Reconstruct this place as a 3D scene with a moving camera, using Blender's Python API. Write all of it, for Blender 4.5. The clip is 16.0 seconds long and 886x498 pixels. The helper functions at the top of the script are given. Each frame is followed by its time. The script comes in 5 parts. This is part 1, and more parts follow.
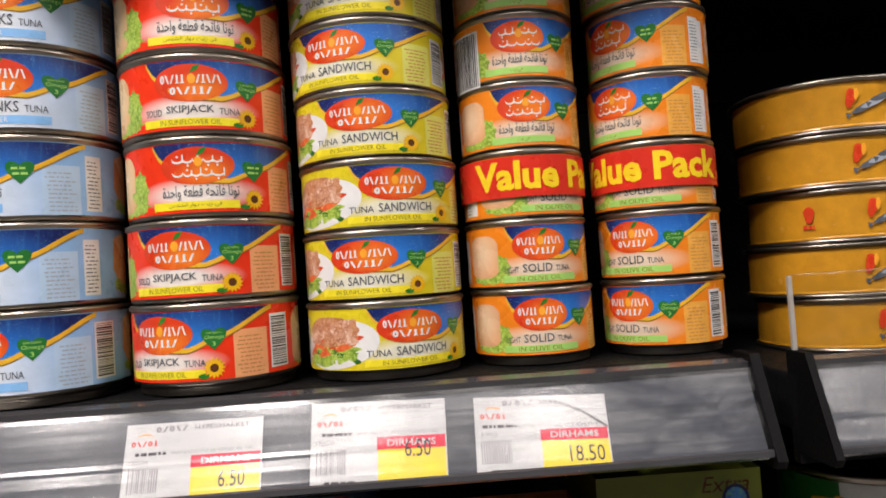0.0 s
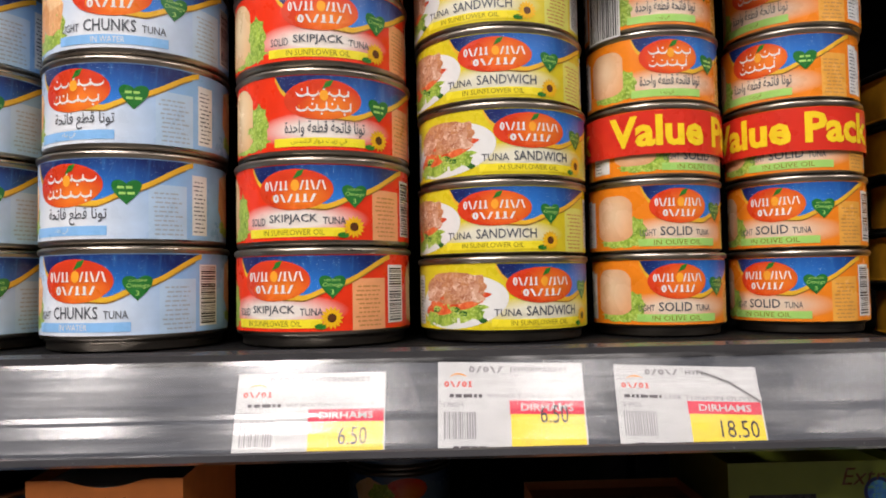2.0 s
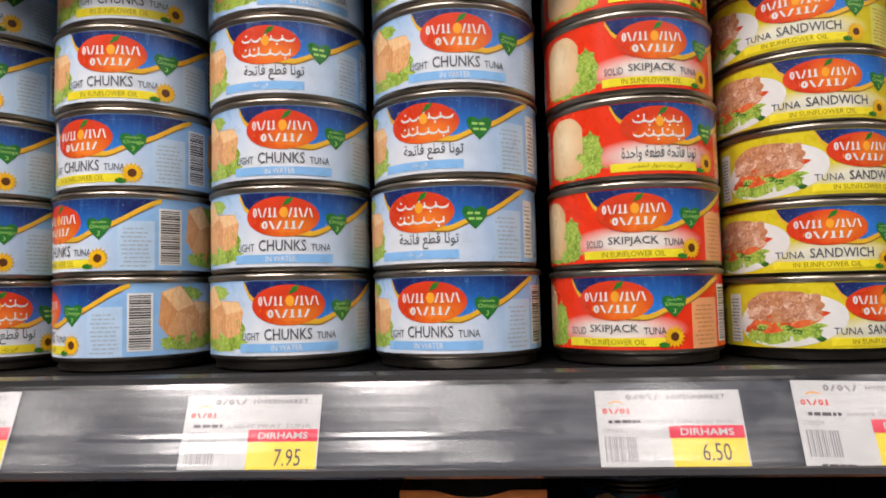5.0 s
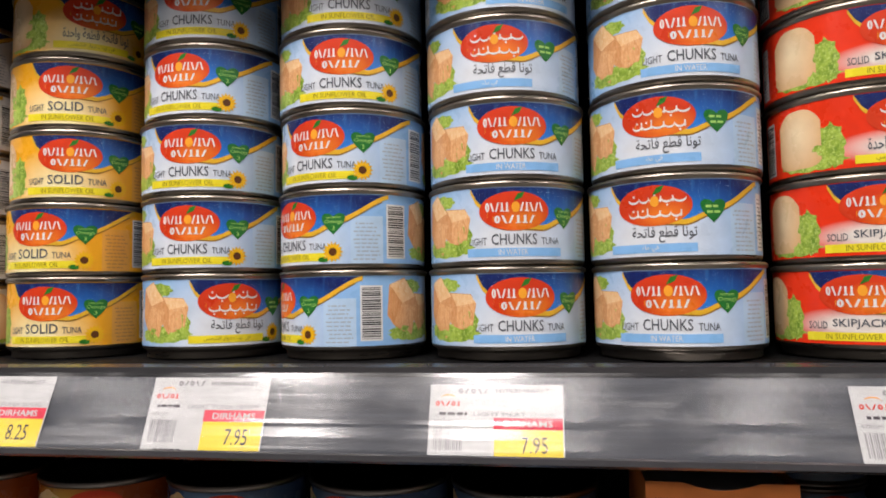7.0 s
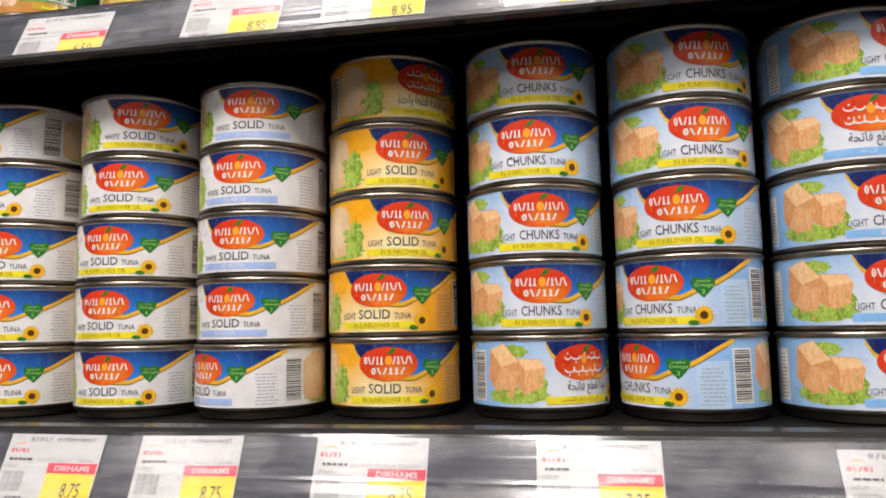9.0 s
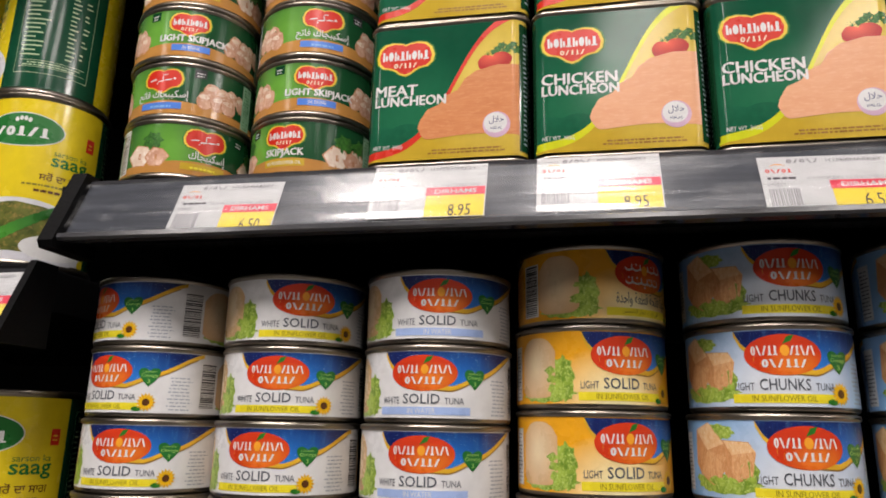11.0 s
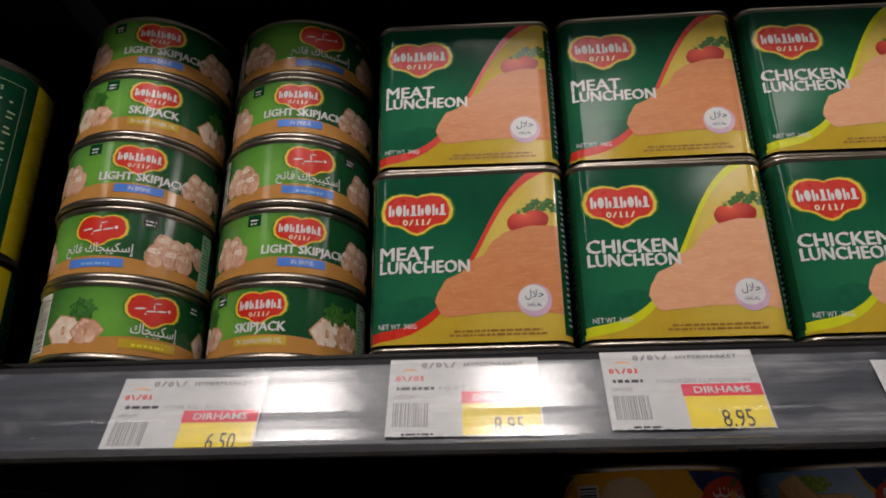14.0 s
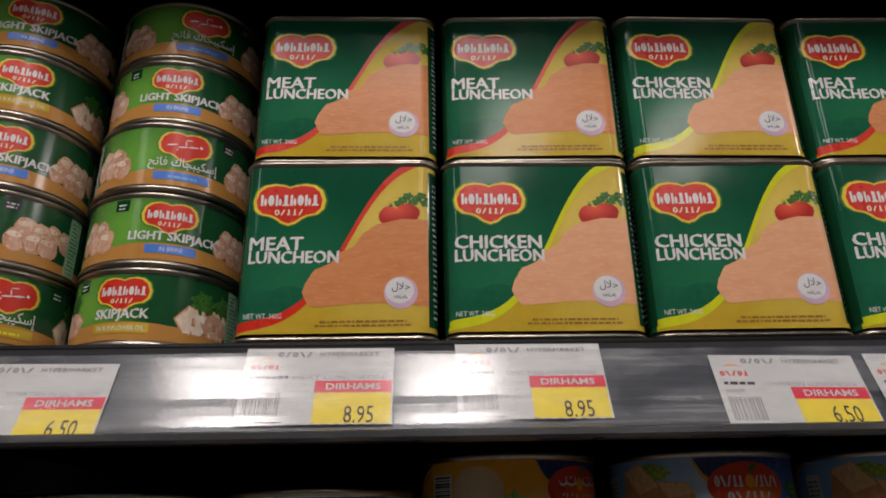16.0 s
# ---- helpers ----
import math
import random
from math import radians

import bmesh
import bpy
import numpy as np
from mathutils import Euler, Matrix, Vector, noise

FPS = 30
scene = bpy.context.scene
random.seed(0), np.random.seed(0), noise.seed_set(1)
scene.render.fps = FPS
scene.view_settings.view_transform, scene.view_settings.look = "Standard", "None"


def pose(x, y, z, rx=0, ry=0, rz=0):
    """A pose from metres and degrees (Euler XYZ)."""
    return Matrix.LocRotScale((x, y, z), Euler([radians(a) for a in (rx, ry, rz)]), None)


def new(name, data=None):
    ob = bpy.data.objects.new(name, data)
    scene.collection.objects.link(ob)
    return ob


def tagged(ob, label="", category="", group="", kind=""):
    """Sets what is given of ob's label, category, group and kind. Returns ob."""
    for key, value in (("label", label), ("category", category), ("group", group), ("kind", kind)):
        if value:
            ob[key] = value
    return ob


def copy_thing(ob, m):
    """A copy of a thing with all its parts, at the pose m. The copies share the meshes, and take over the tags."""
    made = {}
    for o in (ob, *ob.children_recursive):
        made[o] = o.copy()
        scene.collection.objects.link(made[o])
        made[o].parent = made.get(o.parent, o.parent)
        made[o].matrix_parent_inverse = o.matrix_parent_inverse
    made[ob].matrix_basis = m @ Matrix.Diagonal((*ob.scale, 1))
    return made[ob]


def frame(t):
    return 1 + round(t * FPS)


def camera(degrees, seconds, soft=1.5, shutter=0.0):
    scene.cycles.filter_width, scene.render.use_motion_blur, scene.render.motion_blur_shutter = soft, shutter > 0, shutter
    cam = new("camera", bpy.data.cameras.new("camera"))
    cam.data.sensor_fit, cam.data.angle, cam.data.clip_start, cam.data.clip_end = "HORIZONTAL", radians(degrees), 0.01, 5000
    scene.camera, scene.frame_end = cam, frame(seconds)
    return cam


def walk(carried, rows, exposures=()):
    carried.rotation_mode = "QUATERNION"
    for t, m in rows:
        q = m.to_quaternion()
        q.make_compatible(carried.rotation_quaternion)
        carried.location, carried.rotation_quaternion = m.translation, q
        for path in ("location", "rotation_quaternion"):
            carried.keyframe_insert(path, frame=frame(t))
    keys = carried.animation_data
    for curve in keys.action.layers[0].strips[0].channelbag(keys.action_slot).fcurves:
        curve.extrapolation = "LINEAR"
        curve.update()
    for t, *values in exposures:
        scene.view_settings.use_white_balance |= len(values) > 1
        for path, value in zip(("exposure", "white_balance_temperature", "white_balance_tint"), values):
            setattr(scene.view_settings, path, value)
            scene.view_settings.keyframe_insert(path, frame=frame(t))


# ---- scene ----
cam = camera(64.5, 16.0, 1.8)
METRES, EYE, TILT, LEAN, TURN = 0.95, 1.4, 0.0, 0.0, -2.3
ROWS = [
    (0.0, 0.0, 0.0, 0.0, 0.13, 1.92, 3.85),
    (0.5, -0.0709, -0.0432, -0.0043, -6.26, 1.25, 3.33),
    (1.0, -0.099, -0.0422, -0.0184, -4.94, 1.27, 1.54),
    (1.5, -0.0767, 0.0002, -0.0151, 0.45, 2.84, 0.73),
    (2.0, -0.0656, 0.0291, -0.0241, 0.62, 2.51, 1.0),
    (2.5, -0.0879, 0.0299, -0.0291, 0.75, 1.68, 1.42),
    (3.0, -0.1082, 0.0286, -0.0295, 1.63, 2.01, 1.3),
    (3.5, -0.1301, 0.0311, -0.0264, 2.37, 2.46, 1.17),
    (4.0, -0.1552, 0.0254, -0.0215, 3.52, 3.52, 1.17),
    (6.5, -0.2599, -0.0108, -0.0178, 10.39, 3.87, 1.06),
    (7.0, -0.2839, -0.0122, -0.0192, 11.67, 3.65, 1.0),
    (7.5, -0.3214, -0.019, -0.0171, 11.43, 4.09, 1.7),
    (8.0, -0.3706, -0.0362, -0.0075, 10.8, 4.24, 2.35),
    (8.5, -0.4305, -0.0633, -0.0035, 12.02, 5.15, 1.85),
    (11.0, -0.6152, -0.0328, 0.0781, 12.9, 14.42, -1.09),
    (11.5, -0.6426, -0.0018, 0.1135, 14.38, 17.66, -1.45),
    (12.0, -0.6794, 0.0063, 0.1421, 10.9, 19.0, 0.15),
    (12.5, -0.7063, 0.0098, 0.1459, 7.5, 19.59, 0.82),
    (13.0, -0.6996, 0.0197, 0.1527, 5.65, 20.82, 1.33),
    (13.5, -0.6948, 0.0237, 0.1553, 6.42, 21.49, 1.25),
    (14.0, -0.6895, 0.0266, 0.1555, 5.93, 21.95, 0.71),
    (14.5, -0.6833, 0.0229, 0.1523, 6.14, 21.71, 0.82),
    (15.0, -0.6864, 0.0214, 0.1519, 6.39, 21.53, 0.76),
    (15.5, -0.6772, 0.0256, 0.1497, 5.32, 21.57, 1.07),
    (16.0, -0.6522, 0.0266, 0.1511, 0.85, 21.67, 1.07),
]
EXPOSURES = [(0.0, -0.08), (4.0, -0.14), (7.0, -0.26), (8.5, -0.22), (11.0, -0.55), (11.5, -1.08), (12.0, -1.25), (12.5, -1.22), (13.0, -1.3), (14.5, -1.33), (16.0, -1.33)]
walk(cam, [(t, pose(0, 0, EYE, TILT, LEAN, TURN) @ pose(METRES * x, METRES * y, METRES * z, 90 + pitch, roll, yaw)) for t, x, y, z, yaw, pitch, roll in ROWS], EXPOSURES)

# ---- light and exposure ----
world = bpy.data.worlds.new("world")
scene.world = world
world.use_nodes = True
world.node_tree.nodes["Background"].inputs[0].default_value = (0.9, 0.95, 1.0, 1)
world.node_tree.nodes["Background"].inputs[1].default_value = 0.012
LAMP_POWER, FAR_POWER = 46.0, 7.5
LAMP_TINT = (1.0, 0.915, 0.88)


# ---- materials ----
def shader(name, rough=0.5, metal=0.0, coat=0.0):
    m = bpy.data.materials.new(name)
    m.use_nodes = True
    b = m.node_tree.nodes["Principled BSDF"]
    b.inputs["Roughness"].default_value = rough
    b.inputs["Metallic"].default_value = metal
    b.inputs["Coat Weight"].default_value = coat
    b.inputs["Coat Roughness"].default_value = 0.12
    return m, m.node_tree.nodes, m.node_tree.links, b


def mix(nodes, links, fac, a, b, blend="MIX"):
    n = nodes.new("ShaderNodeMix")
    n.data_type, n.blend_type = "RGBA", blend
    for socket, value in ((n.inputs[0], fac), (n.inputs[6], a), (n.inputs[7], b)):
        if isinstance(value, (int, float)):
            socket.default_value = value
        elif isinstance(value, tuple):
            socket.default_value = (*value[:3], 1)
        else:
            links.new(value, socket)
    return n.outputs[2]


def noise_of(nodes, links, scale, detail=4, coords="Object", stretch=None, rough=0.6):
    tc = nodes.new("ShaderNodeTexCoord")
    out = tc.outputs[coords]
    if stretch:
        mp = nodes.new("ShaderNodeMapping")
        mp.inputs["Scale"].default_value = stretch
        links.new(out, mp.inputs[0])
        out = mp.outputs[0]
    n = nodes.new("ShaderNodeTexNoise")
    n.inputs["Scale"].default_value, n.inputs["Detail"].default_value = scale, detail
    n.inputs["Roughness"].default_value = rough
    links.new(out, n.inputs["Vector"])
    return n.outputs[0]


def ramp(nodes, links, fac, lo, hi, a=0.0, b=1.0):
    n = nodes.new("ShaderNodeMapRange")
    n.inputs[1].default_value, n.inputs[2].default_value = lo, hi
    n.inputs[3].default_value, n.inputs[4].default_value = a, b
    links.new(fac, n.inputs[0])
    return n.outputs[0]


def ink(name, colour, rough=0.27, glow=None, centre=(0, 0), radius=(0.03, 0.02), coat=0.12, vary=0.06, soft=(0.2, 1.0), spec=0.38):
    """Printed paper: a colour, and towards a centre (metres on the label) a second one."""
    m, nodes, links, b = shader(name, rough, 0.0, coat)
    b.inputs["Specular IOR Level"].default_value = spec
    base = colour
    if glow:
        uv = nodes.new("ShaderNodeTexCoord").outputs["UV"]
        mp = nodes.new("ShaderNodeMapping")
        mp.vector_type = "TEXTURE"
        mp.inputs["Location"].default_value = (centre[0] * 10, centre[1] * 10, 0)
        mp.inputs["Scale"].default_value = (radius[0] * 10, radius[1] * 10, 1)
        links.new(uv, mp.inputs[0])
        ln = nodes.new("ShaderNodeVectorMath")
        ln.operation = "LENGTH"
        links.new(mp.outputs[0], ln.inputs[0])
        f = ramp(nodes, links, ln.outputs["Value"], soft[0], soft[1], 1.0, 0.0)
        base = mix(nodes, links, f, colour, glow)
    n = noise_of(nodes, links, 90, 5)
    dark = tuple(c * (1 - 1.6 * vary) for c in (1, 1, 1))
    shade = mix(nodes, links, ramp(nodes, links, n, 0.35, 0.65), dark, (1.0, 1.0, 1.0))
    links.new(mix(nodes, links, 1.0, base, shade, "MULTIPLY"), b.inputs["Base Color"])
    links.new(ramp(nodes, links, noise_of(nodes, links, 40, 6), 0.3, 0.7, rough - 0.04, rough + 0.06), b.inputs["Roughness"])
    return m


def food(name, a, b_, c, scale=160.0, coat=0.05, fibre=None):
    """Printed picture of food: three tones in lumps, or in fibres along the label."""
    m, nodes, links, b = shader(name, 0.3, 0.0, coat)
    b.inputs["Specular IOR Level"].default_value = 0.38
    n = noise_of(nodes, links, scale, 4, "UV" if fibre else "Object", fibre)
    n2 = noise_of(nodes, links, scale * 3.1, 3, "UV" if fibre else "Object", fibre)
    col = mix(nodes, links, ramp(nodes, links, n, 0.35, 0.62), a, b_)
    col = mix(nodes, links, ramp(nodes, links, n2, 0.5, 0.7), col, c)
    links.new(col, b.inputs["Base Color"])
    return m


def starry(name, deep, bright):
    """Deep blue print, brighter in the middle, with faint rays and tiny dots."""
    m, nodes, links, b = shader(name, 0.3, 0.0, 0.25)
    uv = nodes.new("ShaderNodeTexCoord").outputs["UV"]
    mp = nodes.new("ShaderNodeMapping")
    mp.vector_type = "TEXTURE"
    mp.inputs["Location"].default_value, mp.inputs["Scale"].default_value = (0.16, 0.26, 0), (0.36, 0.20, 1)
    links.new(uv, mp.inputs[0])
    ln = nodes.new("ShaderNodeVectorMath")
    ln.operation = "LENGTH"
    links.new(mp.outputs[0], ln.inputs[0])
    col = mix(nodes, links, ramp(nodes, links, ln.outputs["Value"], 0.1, 1.0, 1.0, 0.0), deep, bright)
    rays = noise_of(nodes, links, 30, 2, "UV", (1.6, 0.25, 1))
    col = mix(nodes, links, ramp(nodes, links, rays, 0.5, 0.75, 0.0, 0.18), col, (0.10, 0.36, 0.75))
    dots = noise_of(nodes, links, 240, 0, "UV")
    col = mix(nodes, links, ramp(nodes, links, dots, 0.77, 0.81), col, (0.7, 0.8, 0.9))
    links.new(col, b.inputs["Base Color"])
    return m


def metal(name, colour, rough=0.3, scratch=(1, 1, 14)):
    m, nodes, links, b = shader(name, rough, 1.0)
    n = noise_of(nodes, links, 40, 5, "Object", scratch)
    dark = tuple(c * 0.72 for c in colour)
    links.new(mix(nodes, links, ramp(nodes, links, n, 0.35, 0.65), dark, colour), b.inputs["Base Color"])
    links.new(ramp(nodes, links, n, 0.3, 0.7, rough - 0.08, rough + 0.1), b.inputs["Roughness"])
    return m


def paint(name, colour, rough=0.5, vary=0.25, scale=6.0, bump=0.1, metallic=0.0, spec=0.5):
    m, nodes, links, b = shader(name, rough, metallic)
    b.inputs["Specular IOR Level"].default_value = spec
    n = noise_of(nodes, links, scale, 8)
    dark = tuple(c * (1 - vary) for c in colour)
    links.new(mix(nodes, links, ramp(nodes, links, n, 0.35, 0.65), dark, colour), b.inputs["Base Color"])
    n2 = noise_of(nodes, links, scale * 30, 4)
    links.new(ramp(nodes, links, n2, 0.3, 0.7, max(0.05, rough - 0.1), rough + 0.12), b.inputs["Roughness"])
    bp = nodes.new("ShaderNodeBump")
    bp.inputs["Strength"].default_value, bp.inputs["Distance"].default_value = bump, 0.001
    links.new(n2, bp.inputs["Height"])
    links.new(bp.outputs[0], b.inputs["Normal"])
    return m


def brushed(name, colour, rough):
    """Dark smooth strip with faint long scratches."""
    m, nodes, links, b = shader(name, rough, 0.0, 0.0)
    b.inputs["Specular IOR Level"].default_value = 0.2
    n = noise_of(nodes, links, 22, 6, "Object", (0.5, 8, 16))
    light = tuple(c * 1.5 for c in colour)
    links.new(mix(nodes, links, ramp(nodes, links, n, 0.4, 0.7), colour, light), b.inputs["Base Color"])
    return m


def clear(name, rough=0.08, tint=(0.96, 0.97, 0.97), gloss=0.08, scuff=0.02, wavy=0.0):
    """Thin clear plastic: mostly see-through, with a glossy face."""
    m = bpy.data.materials.new(name)
    m.use_nodes = True
    nodes, links = m.node_tree.nodes, m.node_tree.links
    nodes.remove(nodes["Principled BSDF"])
    tr, gl, mx = nodes.new("ShaderNodeBsdfTransparent"), nodes.new("ShaderNodeBsdfAnisotropic"), nodes.new("ShaderNodeMixShader")
    tr.inputs[0].default_value = (*tint, 1)
    n = noise_of(nodes, links, 60, 6, "Object", (1, 1, 6))
    links.new(ramp(nodes, links, n, 0.35, 0.75, rough, rough + 0.04), gl.inputs["Roughness"])
    if wavy:
        gl.inputs["Anisotropy"].default_value = 0.55
        along = nodes.new("ShaderNodeCombineXYZ")
        along.inputs[0].default_value = 1.0
        links.new(along.outputs[0], gl.inputs["Tangent"])
        bp = nodes.new("ShaderNodeBump")
        bp.inputs["Strength"].default_value, bp.inputs["Distance"].default_value = 1.0, wavy
        links.new(noise_of(nodes, links, 4, 2, "Object", (0.5, 40, 40), 0.45), bp.inputs["Height"])
        links.new(bp.outputs[0], gl.inputs["Normal"])
    lw = nodes.new("ShaderNodeLayerWeight")
    lw.inputs[0].default_value = 0.5
    pw = nodes.new("ShaderNodeMath")
    pw.operation = "POWER"
    pw.inputs[1].default_value = 5.0
    links.new(lw.outputs["Facing"], pw.inputs[0])
    links.new(ramp(nodes, links, pw.outputs[0], 0.0, 1.0, gloss, 0.9), mx.inputs[0])
    links.new(tr.outputs[0], mx.inputs[1])
    links.new(gl.outputs[0], mx.inputs[2])
    df, worn = nodes.new("ShaderNodeBsdfDiffuse"), nodes.new("ShaderNodeMixShader")
    df.inputs[0].default_value = (0.7, 0.7, 0.7, 1)
    patch = noise_of(nodes, links, 14, 8, "Object", (1, 1, 2.5), 0.7)
    lines = noise_of(nodes, links, 60, 3, "Object", (0.35, 4, 9))
    both = nodes.new("ShaderNodeMath")
    both.operation = "MULTIPLY"
    links.new(ramp(nodes, links, patch, 0.45, 0.75, 0.0, scuff * 2), both.inputs[0])
    links.new(ramp(nodes, links, lines, 0.35, 0.7, 0.25, 1.0), both.inputs[1])
    links.new(both.outputs[0], worn.inputs[0])
    links.new(mx.outputs[0], worn.inputs[1])
    links.new(df.outputs[0], worn.inputs[2])
    links.new(worn.outputs[0], nodes["Material Output"].inputs[0])
    return m


def glowing(name, colour, strength):
    m, nodes, links, b = shader(name)
    b.inputs["Emission Color"].default_value = (*colour, 1)
    b.inputs["Emission Strength"].default_value = strength
    return m


TIN = metal("tin_metal", (0.36, 0.32, 0.27), 0.32)
TIN_DARK = metal("tin_lid_metal", (0.25, 0.23, 0.21), 0.35)
SHELF_BLACK = paint("black_shelf_paint", (0.006, 0.006, 0.0065), 0.5, 0.3, 9, 0.1, spec=0.12)
RAIL_GREY = brushed("rail_grey", (0.052, 0.056, 0.066), 0.28)
RAIL_RIDGE = clear("rail_ridge_plastic", 0.12, (0.94, 0.94, 0.95), 0.13, 0.12)
RAIL_CLEAR = clear("rail_clear_plastic", 0.20, (0.97, 0.975, 0.98), 0.038, 0.12, 0.00035)
PLASTIC_EDGE = paint("rail_lip_plastic", (0.05, 0.05, 0.055), 0.16, 0.2, 30, 0.05, spec=0.9)
BLACK_PLASTIC = paint("black_end_cap_plastic", (0.003, 0.003, 0.0034), 0.55, 0.2, 20, 0.05, spec=0.12)
FLOOR_TILE = paint("pale_floor_tile", (0.22, 0.21, 0.20), 0.25, 0.12, 3, 0.03)
WALL_PAINT = paint("wall_paint", (0.11, 0.105, 0.10), 0.7, 0.1, 2, 0.1)
CEIL_PAINT = paint("ceiling_paint", (0.07, 0.07, 0.072), 0.8, 0.1, 2, 0.1)
LAMP_GLOW = glowing("lamp_diffuser", LAMP_TINT, 9.0)
LAMP_FRAME = paint("lamp_frame_white", (0.8, 0.8, 0.8), 0.4, 0.05)

WHITE = ink("white_print", (0.70, 0.70, 0.69))
GREY_TEXT = ink("grey_print", (0.10, 0.11, 0.13))
BLACK_TEXT = ink("black_print", (0.02, 0.02, 0.022))
FAINT = ink("faint_grey_print", (0.36, 0.40, 0.46))
RED = ink("red_print", (0.62, 0.030, 0.015))
EMBLEM_RED = ink("emblem_red_print", (0.62, 0.045, 0.012), glow=(0.80, 0.20, 0.02), centre=(0.004, 0.027), radius=(0.017, 0.010))
ORANGE = ink("orange_fruit_print", (0.85, 0.36, 0.03))
GOLD = ink("gold_ribbon_print", (0.72, 0.42, 0.03))
GOLD_MID = ink("tan_print", (0.50, 0.24, 0.07))
GOLD_DARK = ink("dark_gold_print", (0.30, 0.15, 0.03))
YELLOW = ink("yellow_print", (0.80, 0.68, 0.03))
LEAF = ink("leaf_green_print", (0.03, 0.17, 0.02))
HEART = ink("heart_green_print", (0.02, 0.16, 0.03))
PALE_GREEN = ink("pale_green_print", (0.35, 0.62, 0.15))
SKY_BAR = ink("pale_blue_bar_print", (0.23, 0.47, 0.80))
LILAC_BAR = ink("lilac_blue_bar_print", (0.36, 0.48, 0.78))
BLUE_BAR = ink("blue_bar_print", (0.08, 0.22, 0.68))
STAR = starry("deep_blue_starry_print", (0.004, 0.012, 0.10), (0.022, 0.17, 0.58))
BROWN = ink("brown_print", (0.10, 0.035, 0.01))
PETAL = ink("petal_yellow_print", (0.80, 0.45, 0.01))
CENTRE = (-0.004, 0.010)
BG_BLUE = ink("light_blue_label", (0.25, 0.46, 0.76), glow=(0.69, 0.73, 0.78), centre=(-0.004, 0.015), radius=(0.056, 0.042))
BG_RED = ink("red_label", (0.76, 0.036, 0.008), glow=(0.76, 0.70, 0.64), centre=(-0.001, 0.0168), radius=(0.036, 0.0085), soft=(0.4, 1.0))
BG_YELLOW = ink("yellow_green_label", (0.64, 0.53, 0.018), glow=(0.72, 0.70, 0.56), centre=(-0.001, 0.0143), radius=(0.036, 0.0075), soft=(0.4, 1.0))
BG_ORANGE = ink("amber_label", (0.82, 0.38, 0.015), glow=(0.86, 0.76, 0.42), centre=(-0.006, 0.012), radius=(0.038, 0.026), soft=(0.2, 1.0))
BG_OLIVE = ink("orange_olive_label", (0.78, 0.22, 0.012), glow=(0.72, 0.58, 0.44), centre=(-0.001, 0.0143), radius=(0.034, 0.0080), soft=(0.35, 1.0))
BG_WHITE = ink("white_label", (0.72, 0.72, 0.72), glow=(0.76, 0.76, 0.75), centre=CENTRE)
PANEL_BLUE = ink("blue_panel_print", (0.42, 0.58, 0.76))
PANEL_PEACH = ink("peach_panel_print", (0.80, 0.36, 0.16))
PANEL_LIME = ink("lime_panel_print", (0.66, 0.66, 0.14))
PANEL_AMBER = ink("amber_panel_print", (0.74, 0.36, 0.06))
PANEL_WHITE = ink("white_panel_print", (0.72, 0.72, 0.72))
TAN_A = food("tuna_pale_print", (0.74, 0.42, 0.18), (0.82, 0.55, 0.29), (0.86, 0.68, 0.44), 22, fibre=(3.0, 0.7, 1))
TAN_B = food("tuna_tan_print", (0.54, 0.23, 0.08), (0.66, 0.32, 0.13), (0.72, 0.42, 0.21), 22, fibre=(3.0, 0.7, 1))
TAN_C_PALE = food("tuna_orange_print", (0.60, 0.27, 0.10), (0.74, 0.40, 0.18), (0.82, 0.54, 0.30), 22, fibre=(3.0, 0.7, 1))
TAN_C = food("tuna_brown_print", (0.38, 0.14, 0.06), (0.55, 0.26, 0.12), (0.66, 0.40, 0.26), 160)
SHRED = food("tuna_shred_print", (0.34, 0.12, 0.06), (0.54, 0.27, 0.16), (0.66, 0.40, 0.28), 260)
OLIVE_BLOCK = ink("tuna_peach_block_print", (0.66, 0.33, 0.16), glow=(0.76, 0.55, 0.36), centre=(-0.0345, 0.024), radius=(0.013, 0.016), soft=(0.1, 1.0))
PALE_BLOCK = ink("tuna_cream_block_print", (0.66, 0.36, 0.15), glow=(0.82, 0.66, 0.42), centre=(-0.0515, 0.028), radius=(0.018, 0.026), soft=(0.1, 1.0))
CREAM = food("tuna_cream_print", (0.70, 0.44, 0.17), (0.78, 0.55, 0.27), (0.80, 0.62, 0.36), 60)
LETTUCE = food("lettuce_print", (0.14, 0.26, 0.02), (0.36, 0.50, 0.07), (0.55, 0.66, 0.20), 260)
RIPE = ink("ripe_tomato_print", (0.42, 0.012, 0.008), glow=(0.78, 0.10, 0.05), centre=(0.0285, 0.0700), radius=(0.011, 0.008), soft=(0.1, 1.0))
TOMATO = food("tomato_print", (0.55, 0.05, 0.01), (0.70, 0.14, 0.04), (0.78, 0.30, 0.14), 150)
PARSLEY = food("parsley_print", (0.012, 0.06, 0.01), (0.04, 0.16, 0.02), (0.10, 0.26, 0.06), 300)
PINK_FISH = food("pink_fish_print", (0.50, 0.25, 0.16), (0.66, 0.41, 0.29), (0.78, 0.58, 0.46), 90)
MEAT_LOAF = food("meat_loaf_print", (0.56, 0.20, 0.07), (0.61, 0.24, 0.09), (0.64, 0.275, 0.115), 9, fibre=(0.6, 2.2, 1))
